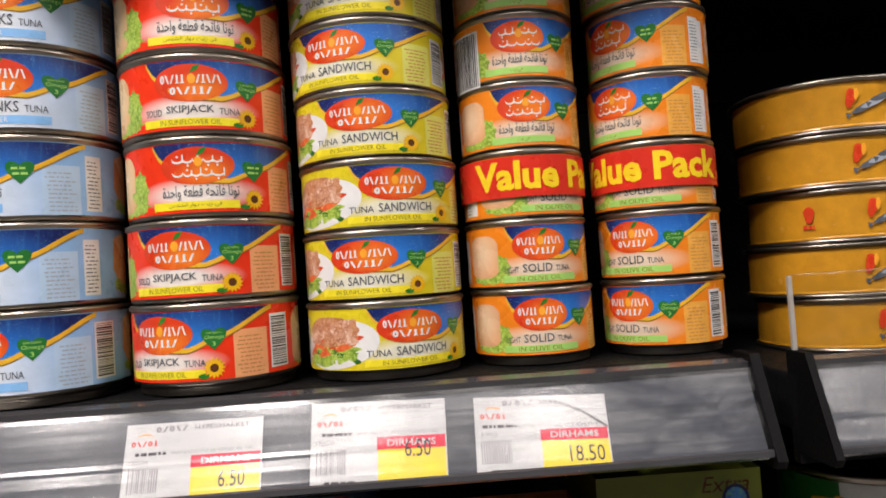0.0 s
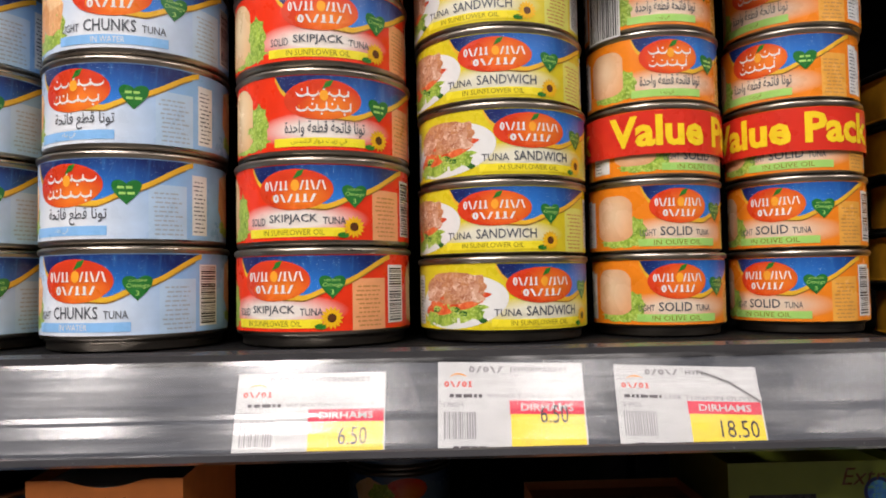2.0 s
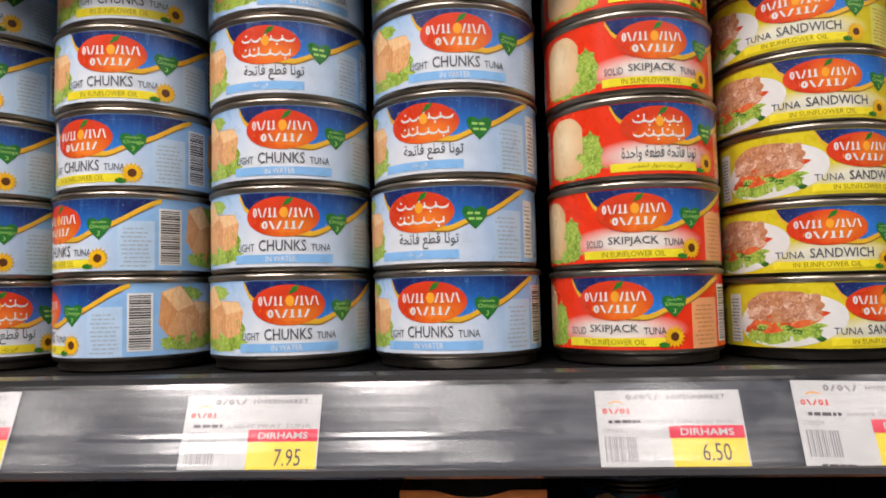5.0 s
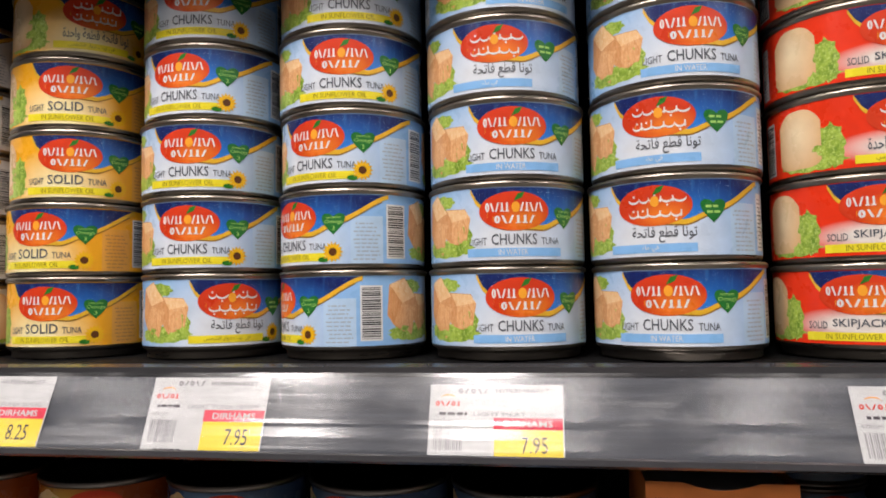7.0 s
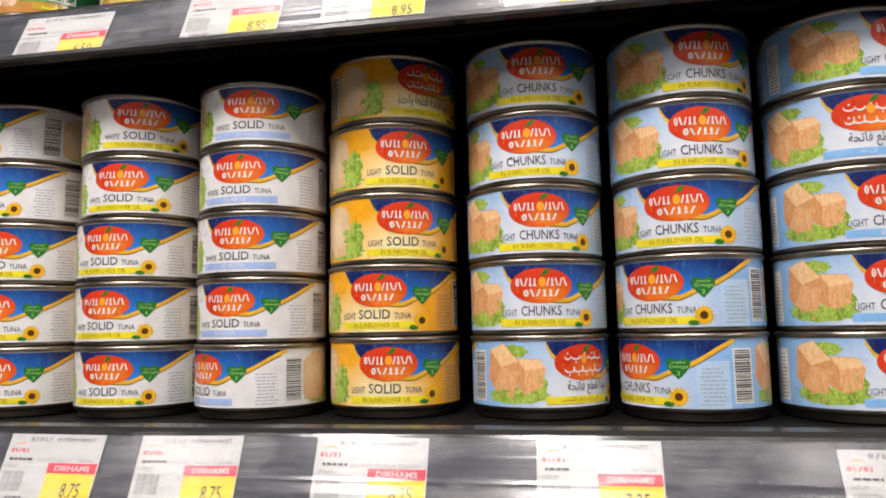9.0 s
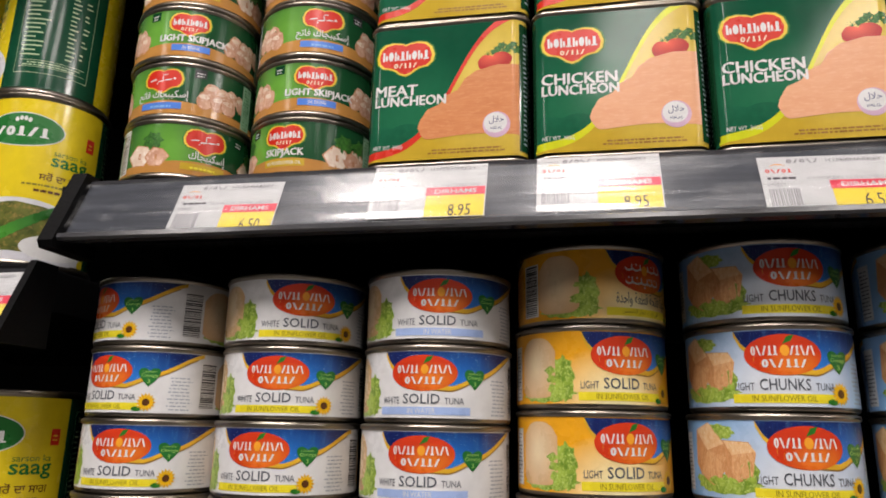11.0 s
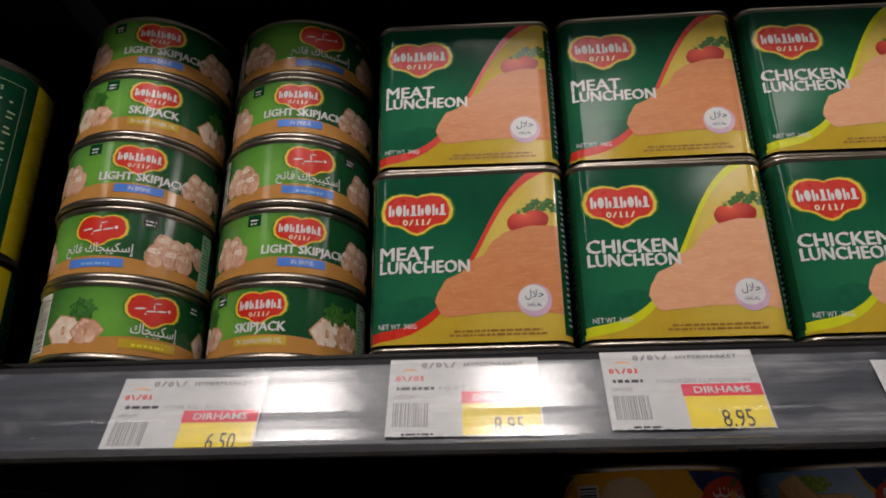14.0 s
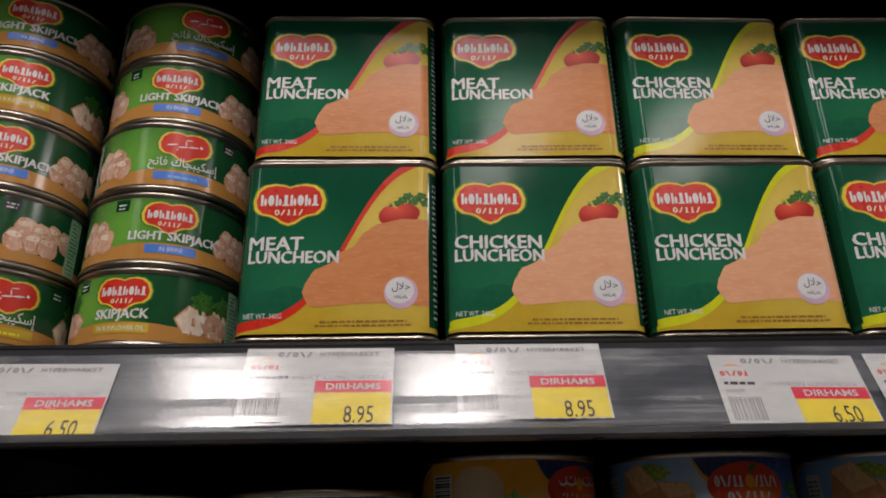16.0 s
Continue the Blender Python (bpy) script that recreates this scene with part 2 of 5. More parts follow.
CHICKEN_LOAF = food("chicken_loaf_print", (0.71, 0.345, 0.185), (0.74, 0.38, 0.21), (0.765, 0.415, 0.245), 9, fibre=(0.6, 2.2, 1))
GREEN_CAN = ink("green_can_label", (0.010, 0.072, 0.024), glow=(0.14, 0.37, 0.050), centre=(-0.024, 0.018), radius=(0.038, 0.040), rough=0.17, coat=0.0)
TABLE_BROWN = ink("wood_table_print", (0.50, 0.24, 0.06), rough=0.17, coat=0.0)
GREEN_TIN = ink("green_tin_print", (0.008, 0.080, 0.040), glow=(0.020, 0.15, 0.070), centre=(-0.018, 0.030), radius=(0.05, 0.05), rough=0.10, coat=0.0, spec=0.32)
GREEN_LEAFY = ink("leafy_green_print", (0.016, 0.125, 0.062), rough=0.10, coat=0.0, spec=0.32, vary=0.15)
GREEN_DARK = ink("dark_green_print", (0.006, 0.05, 0.018), rough=0.10, coat=0.0, spec=0.32)
GOLD_TIN = ink("gold_tin_print", (0.54, 0.37, 0.035), glow=(0.72, 0.56, 0.13), centre=(0.03, 0.055), radius=(0.05, 0.06), rough=0.10, coat=0.0, spec=0.32)
LIME = ink("lime_line_print", (0.62, 0.66, 0.02), rough=0.15, coat=0.0)
CARD_PALE = ink("pale_cream_print", (0.80, 0.72, 0.50))
TIN_YELLOW = ink("yellow_border_print", (0.78, 0.56, 0.05))
CARD = ink("card_white", (0.56, 0.56, 0.56), rough=0.5, coat=0.0, spec=0.15)
CARD_RED = ink("card_red", (0.70, 0.05, 0.09), rough=0.5, coat=0.0, spec=0.15)
CARD_YELLOW = ink("card_yellow", (0.82, 0.64, 0.07), rough=0.5, coat=0.0, spec=0.15)
CARD_INK = ink("card_ink", (0.07, 0.06, 0.07), rough=0.5, coat=0.0, spec=0.15)
CARD_GREY = ink("card_grey_ink", (0.27, 0.26, 0.27), rough=0.5, coat=0.0, spec=0.15)


# ---- building helpers ----
def bevel_box(x0, x1, y0, y1, z0, z1, r=0.0):
    bm = bmesh.new()
    bmesh.ops.create_cube(bm, size=1)
    for v in bm.verts:
        v.co = Vector(((x0 + x1) / 2 + v.co.x * (x1 - x0), (y0 + y1) / 2 + v.co.y * (y1 - y0), (z0 + z1) / 2 + v.co.z * (z1 - z0)))
    if r:
        bmesh.ops.bevel(bm, geom=bm.edges[:], offset=r, segments=2, affect="EDGES", profile=0.6)
    return bm


def part(name, bm, material, parent=None, label=""):
    me = bpy.data.meshes.new(name)
    bm.to_mesh(me)
    bm.free()
    me.materials.append(material)
    ob = new(name, me)
    ob.parent = parent
    if label:
        tagged(ob, label)
    return ob


def thing(name, at, label, category, group="", turn=0.0):
    ob = new(name)
    ob.empty_display_size = 0.02
    ob.matrix_basis = pose(*at, 0, 0, turn)
    return tagged(ob, label, category, group)


def revolve(profile, segs=64):
    """A smooth turned solid from (radius, height) pairs."""
    bm = bmesh.new()
    rings = []
    for r, z in profile:
        if r < 1e-6:
            rings.append([bm.verts.new((0, 0, z))])
        else:
            rings.append([bm.verts.new((r * math.cos(2 * math.pi * i / segs), r * math.sin(2 * math.pi * i / segs), z)) for i in range(segs)])
    for a, b in zip(rings, rings[1:]):
        for i in range(segs):
            j = (i + 1) % segs
            q = [a[i % len(a)], a[j % len(a)], b[j % len(b)], b[i % len(b)]]
            q = list(dict.fromkeys(q))
            if len(q) > 2:
                bm.faces.new(q).smooth = True
    return bm


def prism(outline, depth_axis_lo, depth_axis_hi):
    """A bar along x from an outline in (y, z)."""
    bm = bmesh.new()
    a = [bm.verts.new((depth_axis_lo, y, z)) for y, z in outline]
    b = [bm.verts.new((depth_axis_hi, y, z)) for y, z in outline]
    n = len(outline)
    for i in range(n):
        bm.faces.new((a[i], a[(i + 1) % n], b[(i + 1) % n], b[i]))
    bm.faces.new(a[::-1])
    bm.faces.new(b)
    bmesh.ops.recalc_face_normals(bm, faces=bm.faces)
    return bm


class Round:
    """Lays a flat drawing round a cylinder; u runs along the face, v is height."""
    def __init__(self, radius, segs=80):
        self.r = radius
        w = 2 * math.pi * radius / segs
        self.breaks = [w * i for i in range(-segs, segs + 1)]

    def at(self, u, v, off):
        a = u / self.r
        n = Vector((math.sin(a), -math.cos(a), 0))
        return n * (self.r + off) + Vector((0, 0, v)), n


class Rounded:
    """Lays a drawing round an upright block with rounded corners."""
    def __init__(self, w, d, r):
        self.w, self.d, self.r = w, d, r
        self.f, self.c, self.s = w / 2 - r, r * math.pi / 2, d - 2 * r
        self.breaks = []
        for k in range(9):
            self.breaks += [self.f + self.c * k / 8, -self.f - self.c * k / 8]
        for k in range(1, 9):
            self.breaks += [self.f + self.c + self.s + self.c * k / 8, -(self.f + self.c + self.s + self.c * k / 8)]
        self.breaks += [self.f + self.c + self.s, -(self.f + self.c + self.s), self.f + 2 * self.c + self.s + self.f, -(self.f + 2 * self.c + self.s + self.f)]
        self.breaks.sort()

    def at(self, u, v, off):
        s, a = (1 if u >= 0 else -1), abs(u)
        if a <= self.f:
            x, y, n = a, 0, (0, -1)
        elif a <= self.f + self.c:
            t = (a - self.f) / self.r
            n = (math.sin(t), -math.cos(t))
            x, y = self.f + self.r * n[0], self.r + self.r * n[1]
        elif a <= self.f + self.c + self.s:
            x, y, n = self.w / 2, self.r + a - self.f - self.c, (1, 0)
        elif a <= self.f + 2 * self.c + self.s:
            t = (a - self.f - self.c - self.s) / self.r
            n = (math.cos(t), math.sin(t))
            x, y = self.f + self.r * n[0], self.d - self.r + self.r * n[1]
        else:
            x, y, n = self.f - (a - self.f - 2 * self.c - self.s), self.d, (0, 1)
        n = Vector((n[0] * s, n[1], 0))
        return Vector((x * s, y, v)) + n * off, n


class Flat:
    """A flat card facing -y."""
    breaks = ()

    def at(self, u, v, off):
        return Vector((u, -off, v)), Vector((0, -1, 0))


def cut(poly, at, keep_above):
    out = []
    for i, p in enumerate(poly):
        q = poly[(i + 1) % len(poly)]
        pin, qin = (p[0] >= at) == keep_above, (q[0] >= at) == keep_above
        if pin:
            out.append(p)
        if pin != qin:
            k = (at - p[0]) / (q[0] - p[0])
            out.append((at, p[1] + k * (q[1] - p[1])))
    return out


LETTERS = {}


def letters(words, bold=0.0):
    """Triangles of a line of text, scaled to 1 x 1."""
    key = (words, bold)
    if key not in LETTERS:
        cu = bpy.data.curves.new("words", "FONT")
        cu.body, cu.resolution_u, cu.offset = words, 2, bold
        ob = bpy.data.objects.new("words", cu)
        scene.collection.objects.link(ob)
        bpy.context.view_layer.update()
        ev = ob.evaluated_get(bpy.context.evaluated_depsgraph_get())
        me = ev.to_mesh()
        me.calc_loop_triangles()
        co = [(v.co.x, v.co.y) for v in me.vertices]
        tris = [[co[i] for i in t.vertices] for t in me.loop_triangles]
        ev.to_mesh_clear()
        bpy.data.objects.remove(ob)
        bpy.data.curves.remove(cu)
        xs, ys = [p[0] for t in tris for p in t] or [0, 1], [p[1] for t in tris for p in t] or [0, 1]
        x0, x1, y0, y1 = min(xs), max(xs), min(ys), max(ys)
        LETTERS[key] = [[((x - x0) / (x1 - x0), (y - y0) / (y1 - y0)) for x, y in t] for t in tris]
    return LETTERS[key]


class Art:
    """One printed piece: polygons laid on a surface, layer above layer."""
    def __init__(self, wrap, du=0.0):
        self.wrap, self.du = wrap, du
        self.lift, self.gain, self.known = 0.0, 1.0, {}
        self.v, self.n, self.uv, self.f, self.m, self.mats = [], [], [], [], [], []

    def face(self, poly, mat, layer):
        if len(poly) < 3:
            return
        if mat not in self.mats:
            self.mats.append(mat)
        ids, area = [], 0
        for i, (u, v) in enumerate(poly):
            area += u * poly[(i + 1) % len(poly)][1] - v * poly[(i + 1) % len(poly)][0]
        if abs(area) < 1e-12:
            return
        for u, v in (poly if area > 0 else poly[::-1]):
            key = (round((u + self.du) * 2e5), round(v * 2e5), layer, round(u * 1e4))
            if key not in self.known:
                p, n = self.wrap.at(u + self.du, v, 0.0001 + 0.000045 * (self.lift + self.gain * layer))
                self.known[key] = len(self.v)
                self.v.append(p)
                self.n.append(n)
                self.uv.append((u * 10, v * 10))
            if not ids or ids[-1] != self.known[key]:
                ids.append(self.known[key])
        ids = list(dict.fromkeys(ids))
        if len(ids) > 2:
            self.f.append(tuple(ids))
            self.m.append(self.mats.index(mat))

    def convex(self, poly, mat, layer):
        lo, hi = min(p[0] for p in poly) + self.du, max(p[0] for p in poly) + self.du
        rest = poly
        for b in self.wrap.breaks:
            if lo + 1e-7 < b < hi - 1e-7:
                self.face(cut(rest, b - self.du, False), mat, layer)
                rest = cut(rest, b - self.du, True)
                if len(rest) < 3:
                    return
        self.face(rest, mat, layer)

    def star(self, poly, mat, layer):
        cu, cv = sum(p[0] for p in poly) / len(poly), sum(p[1] for p in poly) / len(poly)
        for i, p in enumerate(poly):
            self.convex([(cu, cv), p, poly[(i + 1) % len(poly)]], mat, layer)

    def rect(self, u0, v0, u1, v1, mat, layer):
        self.convex([(u0, v0), (u1, v0), (u1, v1), (u0, v1)], mat, layer)

    def oval(self, u, v, ru, rv, mat, layer, n=40, bumps=0.0, waves=7, turn=0.0, tilt=0.0):
        pts = []
        for i in range(n):
            a = 2 * math.pi * i / n
            k = 1 + bumps * math.sin(waves * a + turn) + bumps * 0.6 * math.sin((waves * 2 - 1) * a + 2 * turn)
            x, y = ru * k * math.cos(a), rv * k * math.sin(a)
            pts.append((u + x * math.cos(tilt) - y * math.sin(tilt), v + x * math.sin(tilt) + y * math.cos(tilt)))
        self.star(pts, mat, layer)

    def between(self, low, high, u0, u1, mat, layer, step=0.0015):
        n = max(2, int((u1 - u0) / step))
        for i in range(n):
            a, b = u0 + (u1 - u0) * i / n, u0 + (u1 - u0) * (i + 1) / n
            if high(a) > low(a) + 1e-6 or high(b) > low(b) + 1e-6:
                self.convex([(a, low(a)), (b, low(b)), (b, max(low(b), high(b))), (a, max(low(a), high(a)))], mat, layer)

    def text(self, words, u0, v0, w, h, mat, layer, bold=0.0, slant=0.0, rise=0.0):
        for t in letters(words, bold):
            self.convex([(u0 + x * w + slant * y * h, v0 + y * h + rise * x * w) for x, y in t], mat, layer)

    def bars(self, u0, v0, u1, v1, rows, mat, layer, rng, fill=0.45):
        """Rows of unreadable small print as plain bars."""
        h = (v1 - v0) / rows
        for r in range(rows):
            u = u0 + rng.uniform(0, 0.15) * (u1 - u0)
            end = u1 - rng.uniform(0, 0.25) * (u1 - u0)
            while u < end:
                w = rng.uniform(0.001, 0.004)
                self.rect(u, v0 + r * h, min(u + w, end), v0 + r * h + h * fill, mat, layer)
                u += w + 0.0007

    def barcode(self, u0, v0, u1, v1, layer, rng, upright=True):
        self.rect(u0, v0, u1, v1, WHITE, layer)
        a, b = (u0 + 0.001, u1 - 0.001) if upright else (v0 + 0.001, v1 - 0.001)
        p = a
        while p < b:
            w = rng.choice((0.0003, 0.0005, 0.0008))
            if upright:
                self.rect(p, v0 + 0.001, min(p + w, b), v1 - 0.001, BLACK_TEXT, layer + 1)
            else:
                self.rect(u0 + 0.001, p, u1 - 0.001, min(p + w, b), BLACK_TEXT, layer + 1)
            p += w + rng.choice((0.0003, 0.0005, 0.0007))

    def made(self, name, parent, label=""):
        me = bpy.data.meshes.new(name)
        me.from_pydata([tuple(p) for p in self.v], [], self.f)
        for m in self.mats:
            me.materials.append(m)
        me.polygons.foreach_set("material_index", self.m)
        me.polygons.foreach_set("use_smooth", [True] * len(self.f))
        layer = me.uv_layers.new(name="UVMap")
        idx = [i for f in self.f for i in f]
        layer.data.foreach_set("uv", [c for i in idx for c in self.uv[i]])
        me.update()
        me.normals_split_custom_set_from_vertices([tuple(n) for n in self.n])
        ob = new(name, me)
        ob.parent = parent
        if name in ("picture", "heading", "sunflower", "emblem_mark", "information_panel", "small_print", "small_print_panel", "nutrition_table", "bar_code", "bar_code_sticker", "side_print", "lettering", "wording"):
            tagged(ob, kind="stuff")
        return tagged(ob, label) if label else ob


# Arabic letters in their joined forms: isolated form's code, and whether it joins to the next letter
ARABIC = {"ا": (0xFE8D, 0), "إ": (0xFE87, 0), "ب": (0xFE8F, 1), "ة": (0xFE93, 0), "ت": (0xFE95, 1), "ج": (0xFE9D, 1), "ح": (0xFEA1, 1),
          "د": (0xFEA9, 0), "ر": (0xFEAD, 0), "ز": (0xFEAF, 0), "س": (0xFEB1, 1), "ش": (0xFEB5, 1), "ط": (0xFEC1, 1), "ع": (0xFEC9, 1),
          "ف": (0xFED1, 1), "ق": (0xFED5, 1), "ك": (0xFED9, 1), "ل": (0xFEDD, 1), "م": (0xFEE1, 1), "ن": (0xFEE5, 1), "و": (0xFEED, 0),
          "ي": (0xFEF1, 1), "ء": (0xFE80, 0)}


def arabic(words):
    out = []
    for word in words.replace("لا", "\ufefb").split(" "):
        shaped = ""
        for i, c in enumerate(word):
            if c == "\ufefb":
                shaped += chr(0xFEFC if i and ARABIC.get(word[i - 1], (0, 0))[1] else 0xFEFB)
                continue
            code, joins = ARABIC[c]
            before = i > 0 and ARABIC.get(word[i - 1], (0, 0))[1]
            after = joins and i + 1 < len(word) and word[i + 1] != "ء"
            shaped += chr(code + (3 if before and after else 2 if after else 1 if before else 0))
        out.append(shaped[::-1])
    return " ".join(out[::-1])


# ---- setting: the aisle round the shelves ----
SHELF_A, SHELF_B, RAIL_B = 1.3465, 1.626, 1.6205
BAY_L, BAY_R = -0.905, 0.162


def structure(name, bm, mat, label):
    return tagged(part(name, bm, mat), label, kind="structure")


structure("floor", bevel_box(-4, 4, -3.6, 1.2, -0.1, 0), FLOOR_TILE, "pale glossy tiled supermarket floor")
structure("ceiling", bevel_box(-4.1, 4.1, -3.7, 1.3, 3.2, 3.3), CEIL_PAINT, "plain grey ceiling above the aisle")
structure("wall_north", bevel_box(-4, 4, 1.2, 1.3, 0, 3.2), WALL_PAINT, "plain wall behind the shelving")
structure("wall_south", bevel_box(-4, 4, -3.7, -3.6, 0, 3.2), WALL_PAINT, "plain wall across the aisle")
structure("wall_east", bevel_box(4, 4.1, -3.7, 1.3, 0, 3.2), WALL_PAINT, "plain end wall")
structure("wall_west", bevel_box(-4.1, -4, -3.7, 1.3, 0, 3.2), WALL_PAINT, "plain end wall")

LAMPS = [(-1.22, -0.80), (-0.54, -0.80), (2.10, -0.80), (-2.4, -2.05), (-0.28, -2.05), (0.56, -2.05), (1.9, -2.05)]
for lx, ly in LAMPS:
    LONG = 0.32 if ly > -1.5 else 0.45
    lamp = thing("ceiling_light", (lx, ly, 3.12), "white rectangular ceiling light with a glowing diffuser", "lamp", "ceiling lights")
    part("frame", bevel_box(-0.15, 0.15, -LONG - 0.02, LONG + 0.02, 0.0, 0.08, 0.004), LAMP_FRAME, lamp)
    part("diffuser", bevel_box(-0.135, 0.135, -LONG - 0.005, LONG + 0.005, -0.012, -0.001, 0.003), LAMP_GLOW, lamp)
    ld = bpy.data.lights.new("lamp_light", "AREA")
    ld.shape, ld.size, ld.size_y, ld.energy, ld.color = "RECTANGLE", 0.26, LONG * 2, LAMP_POWER if ly > -1.5 else FAR_POWER, LAMP_TINT
    lo = new("lamp_light", ld)
    lo.matrix_basis = pose(lx, ly, 3.10)


# ---- shelving ----
def shelf_board(name, x0, x1, z, label, front=0.36):
    s = thing(name, ((x0 + x1) / 2, front, z), label, "shelf", "shelf boards")
    w = (x1 - x0) / 2
    part("board", bevel_box(-w, w, 0.0, 0.79 - front, -0.03, 0.0, 0.002), SHELF_BLACK, s)
    part("front_lip", prism([(-0.004, -0.046), (0.002, -0.046), (0.002, -0.0005), (-0.006, -0.0005)] if front < 0.365 else [(-0.008, -0.046), (0.004, -0.046), (0.004, -0.006), (-0.008, -0.006)], -w, w), SHELF_BLACK, s)
    return s


def price_rail(x0, x1, z, label, cap_left=False, cap_right=False, y=0.35):
    """A slanted price channel: grey back, clear cover, lips and end caps. z is the top of its shelf."""
    r = thing("price_rail", ((x0 + x1) / 2, y, z), label, "price rail", "price rails")
    w = (x1 - x0) / 2
    top, bot = (-0.001, -0.003), (-0.0187, -0.0435)
    part("back", prism([top, bot, (bot[0] + 0.004, bot[1]), (top[0] + 0.004, top[1])], -w, w), RAIL_GREY, r, "brushed grey back of the channel")
    lip = 0.003 if z < 1.5 else 0.0004
    part("top_lip", prism([(top[0] - lip, top[1] + 0.002), (top[0] + 0.005, top[1] + 0.003), (top[0] + 0.005, top[1]), (top[0] - lip * 0.6, top[1] - 0.003)], -w, w), PLASTIC_EDGE, r)
    part("bottom_lip", prism([(bot[0] - 0.0048, bot[1] + 0.0030), (bot[0] - 0.0036, bot[1] + 0.0036), (bot[0] - 0.0022, bot[1] + 0.0012), (bot[0] + 0.003, bot[1] + 0.0004), (bot[0] + 0.003, bot[1] - 0.0012), (bot[0] - 0.0036, bot[1] - 0.0010), (bot[0] - 0.0052, bot[1] + 0.0004)], -w, w), PLASTIC_EDGE, r)
    face = []
    for f, out in ((0.0, 0.0), (0.06, 0.0005), (0.30, 0.0007), (0.58, 0.0004), (0.63, 0.0009), (0.67, 0.0005), (0.80, 0.0010), (0.91, 0.0009), (0.94, 0.0014), (0.97, 0.0006), (1.0, 0.0)):
        face.append(((top[0] - 0.0033) * (1 - f) + (bot[0] - 0.0022) * f - out * 0.92, (top[1] - 0.001) * (1 - f) + (bot[1] + 0.002) * f + out * 0.39))
    cover = prism(face + [(py + 0.0006, pz) for py, pz in face[::-1]], -w, w)
    part("cover", cover, RAIL_CLEAR, r, "clear plastic cover with moulded ridges").visible_shadow = False
    cap = [(0.012, 0.003), (-0.006, 0.003), (-0.0265, -0.045), (-0.024, -0.049), (0.012, -0.049)]
    for flag, a, b in ((cap_left, -w - (0.010 if x0 < 0 else 0.004), -w), (cap_right, w, w + 0.005)):
        if flag:
            part("end_cap", prism(cap, a, b), BLACK_PLASTIC, r, "black plastic end cap")
    return r


shelf_board("shelf_board", BAY_L, BAY_R, SHELF_A, "black steel shelf board holding stacked tuna cans")
shelf_board("shelf_board", BAY_L, BAY_R, SHELF_B, "black steel shelf board holding luncheon tins", 0.3725)
shelf_board("shelf_board", BAY_L, BAY_R, 1.905, "black steel shelf board above the luncheon tins", 0.331)
shelf_board("shelf_board", BAY_L, BAY_R, 1.10, "black steel shelf board holding cartons and cans")
price_rail(BAY_L, BAY_R, SHELF_A, "grey price rail with clear cover under tuna cans", True, True)
price_rail(BAY_L + 0.026, BAY_R, RAIL_B, "grey price rail with clear cover under luncheon tins", True, True, 0.359)
for px in (BAY_L - 0.012, BAY_R + 0.012):
    post = thing("shelf_post", (px, 0.80, 0), "black slotted steel shelving post", "post", "shelving posts")
    part("post", bevel_box(-0.012, 0.012, -0.02, 0.02, 0, 2.2, 0.002), SHELF_BLACK, post)
back = thing("shelf_back_panel", (-0.37, 0.805, 0), "black steel back panel of the shelving", "panel")
for lvl in range(7):
    for px in (-1.1, 0.0, 1.1):
        part("panel", bevel_box(px - 0.547, px + 0.547, 0, 0.02, lvl * 0.315 + 0.002, lvl * 0.315 + 0.312, 0.002), SHELF_BLACK, back)


# ---- tuna cans ----
def tube(t):
    """Smooth curve through (u, v) pairs."""
    def f(u):
        if u <= t[0][0]:
            return t[0][1]
        for (a, p), (b, q) in zip(t, t[1:]):
            if u <= b:
                k = (u - a) / (b - a)
                k = k * k * (3 - 2 * k) * 0.5 + k * 0.5
                return p + (q - p) * k
        return t[-1][1]
    return f


def can_body(r, h, nest=0.0):
    """A can whose narrowed foot sits nest metres deep in the rim of the can below; h is the step of the stack."""
    rim, w, top = r, r - 0.0013, h + nest
    if nest:
        foot = [(0, 0.0015), (rim - 0.0060, 0.0015), (rim - 0.0056, 0.0003), (rim - 0.0048, 0), (rim - 0.0042, 0.0006), (rim - 0.0040, nest - 0.0006), (rim - 0.0030, nest + 0.0006), (rim - 0.0016, nest + 0.0012), (w, nest + 0.0022)]
    else:
        foot = [(0, 0.0022), (rim - 0.004, 0.0022), (rim - 0.0034, 0.0004), (rim - 0.0014, 0), (rim - 0.0002, 0.0008), (rim, 0.0018), (rim - 0.0002, 0.0028), (w, 0.0036)]
    deep = nest + 0.0008 if nest else 0.0030
    return revolve(foot + [(w, top - 0.0034), (rim - 0.0002, top - 0.0027), (rim, top - 0.0016), (rim - 0.0003, top - 0.0006), (rim - 0.0014, top), (rim - 0.0026, top - 0.0004), (rim - 0.0034, top - deep), (rim - 0.010, top - deep - 0.0002), (rim - 0.011, top - deep + 0.0004), (0, top - deep + 0.0004)], 80)


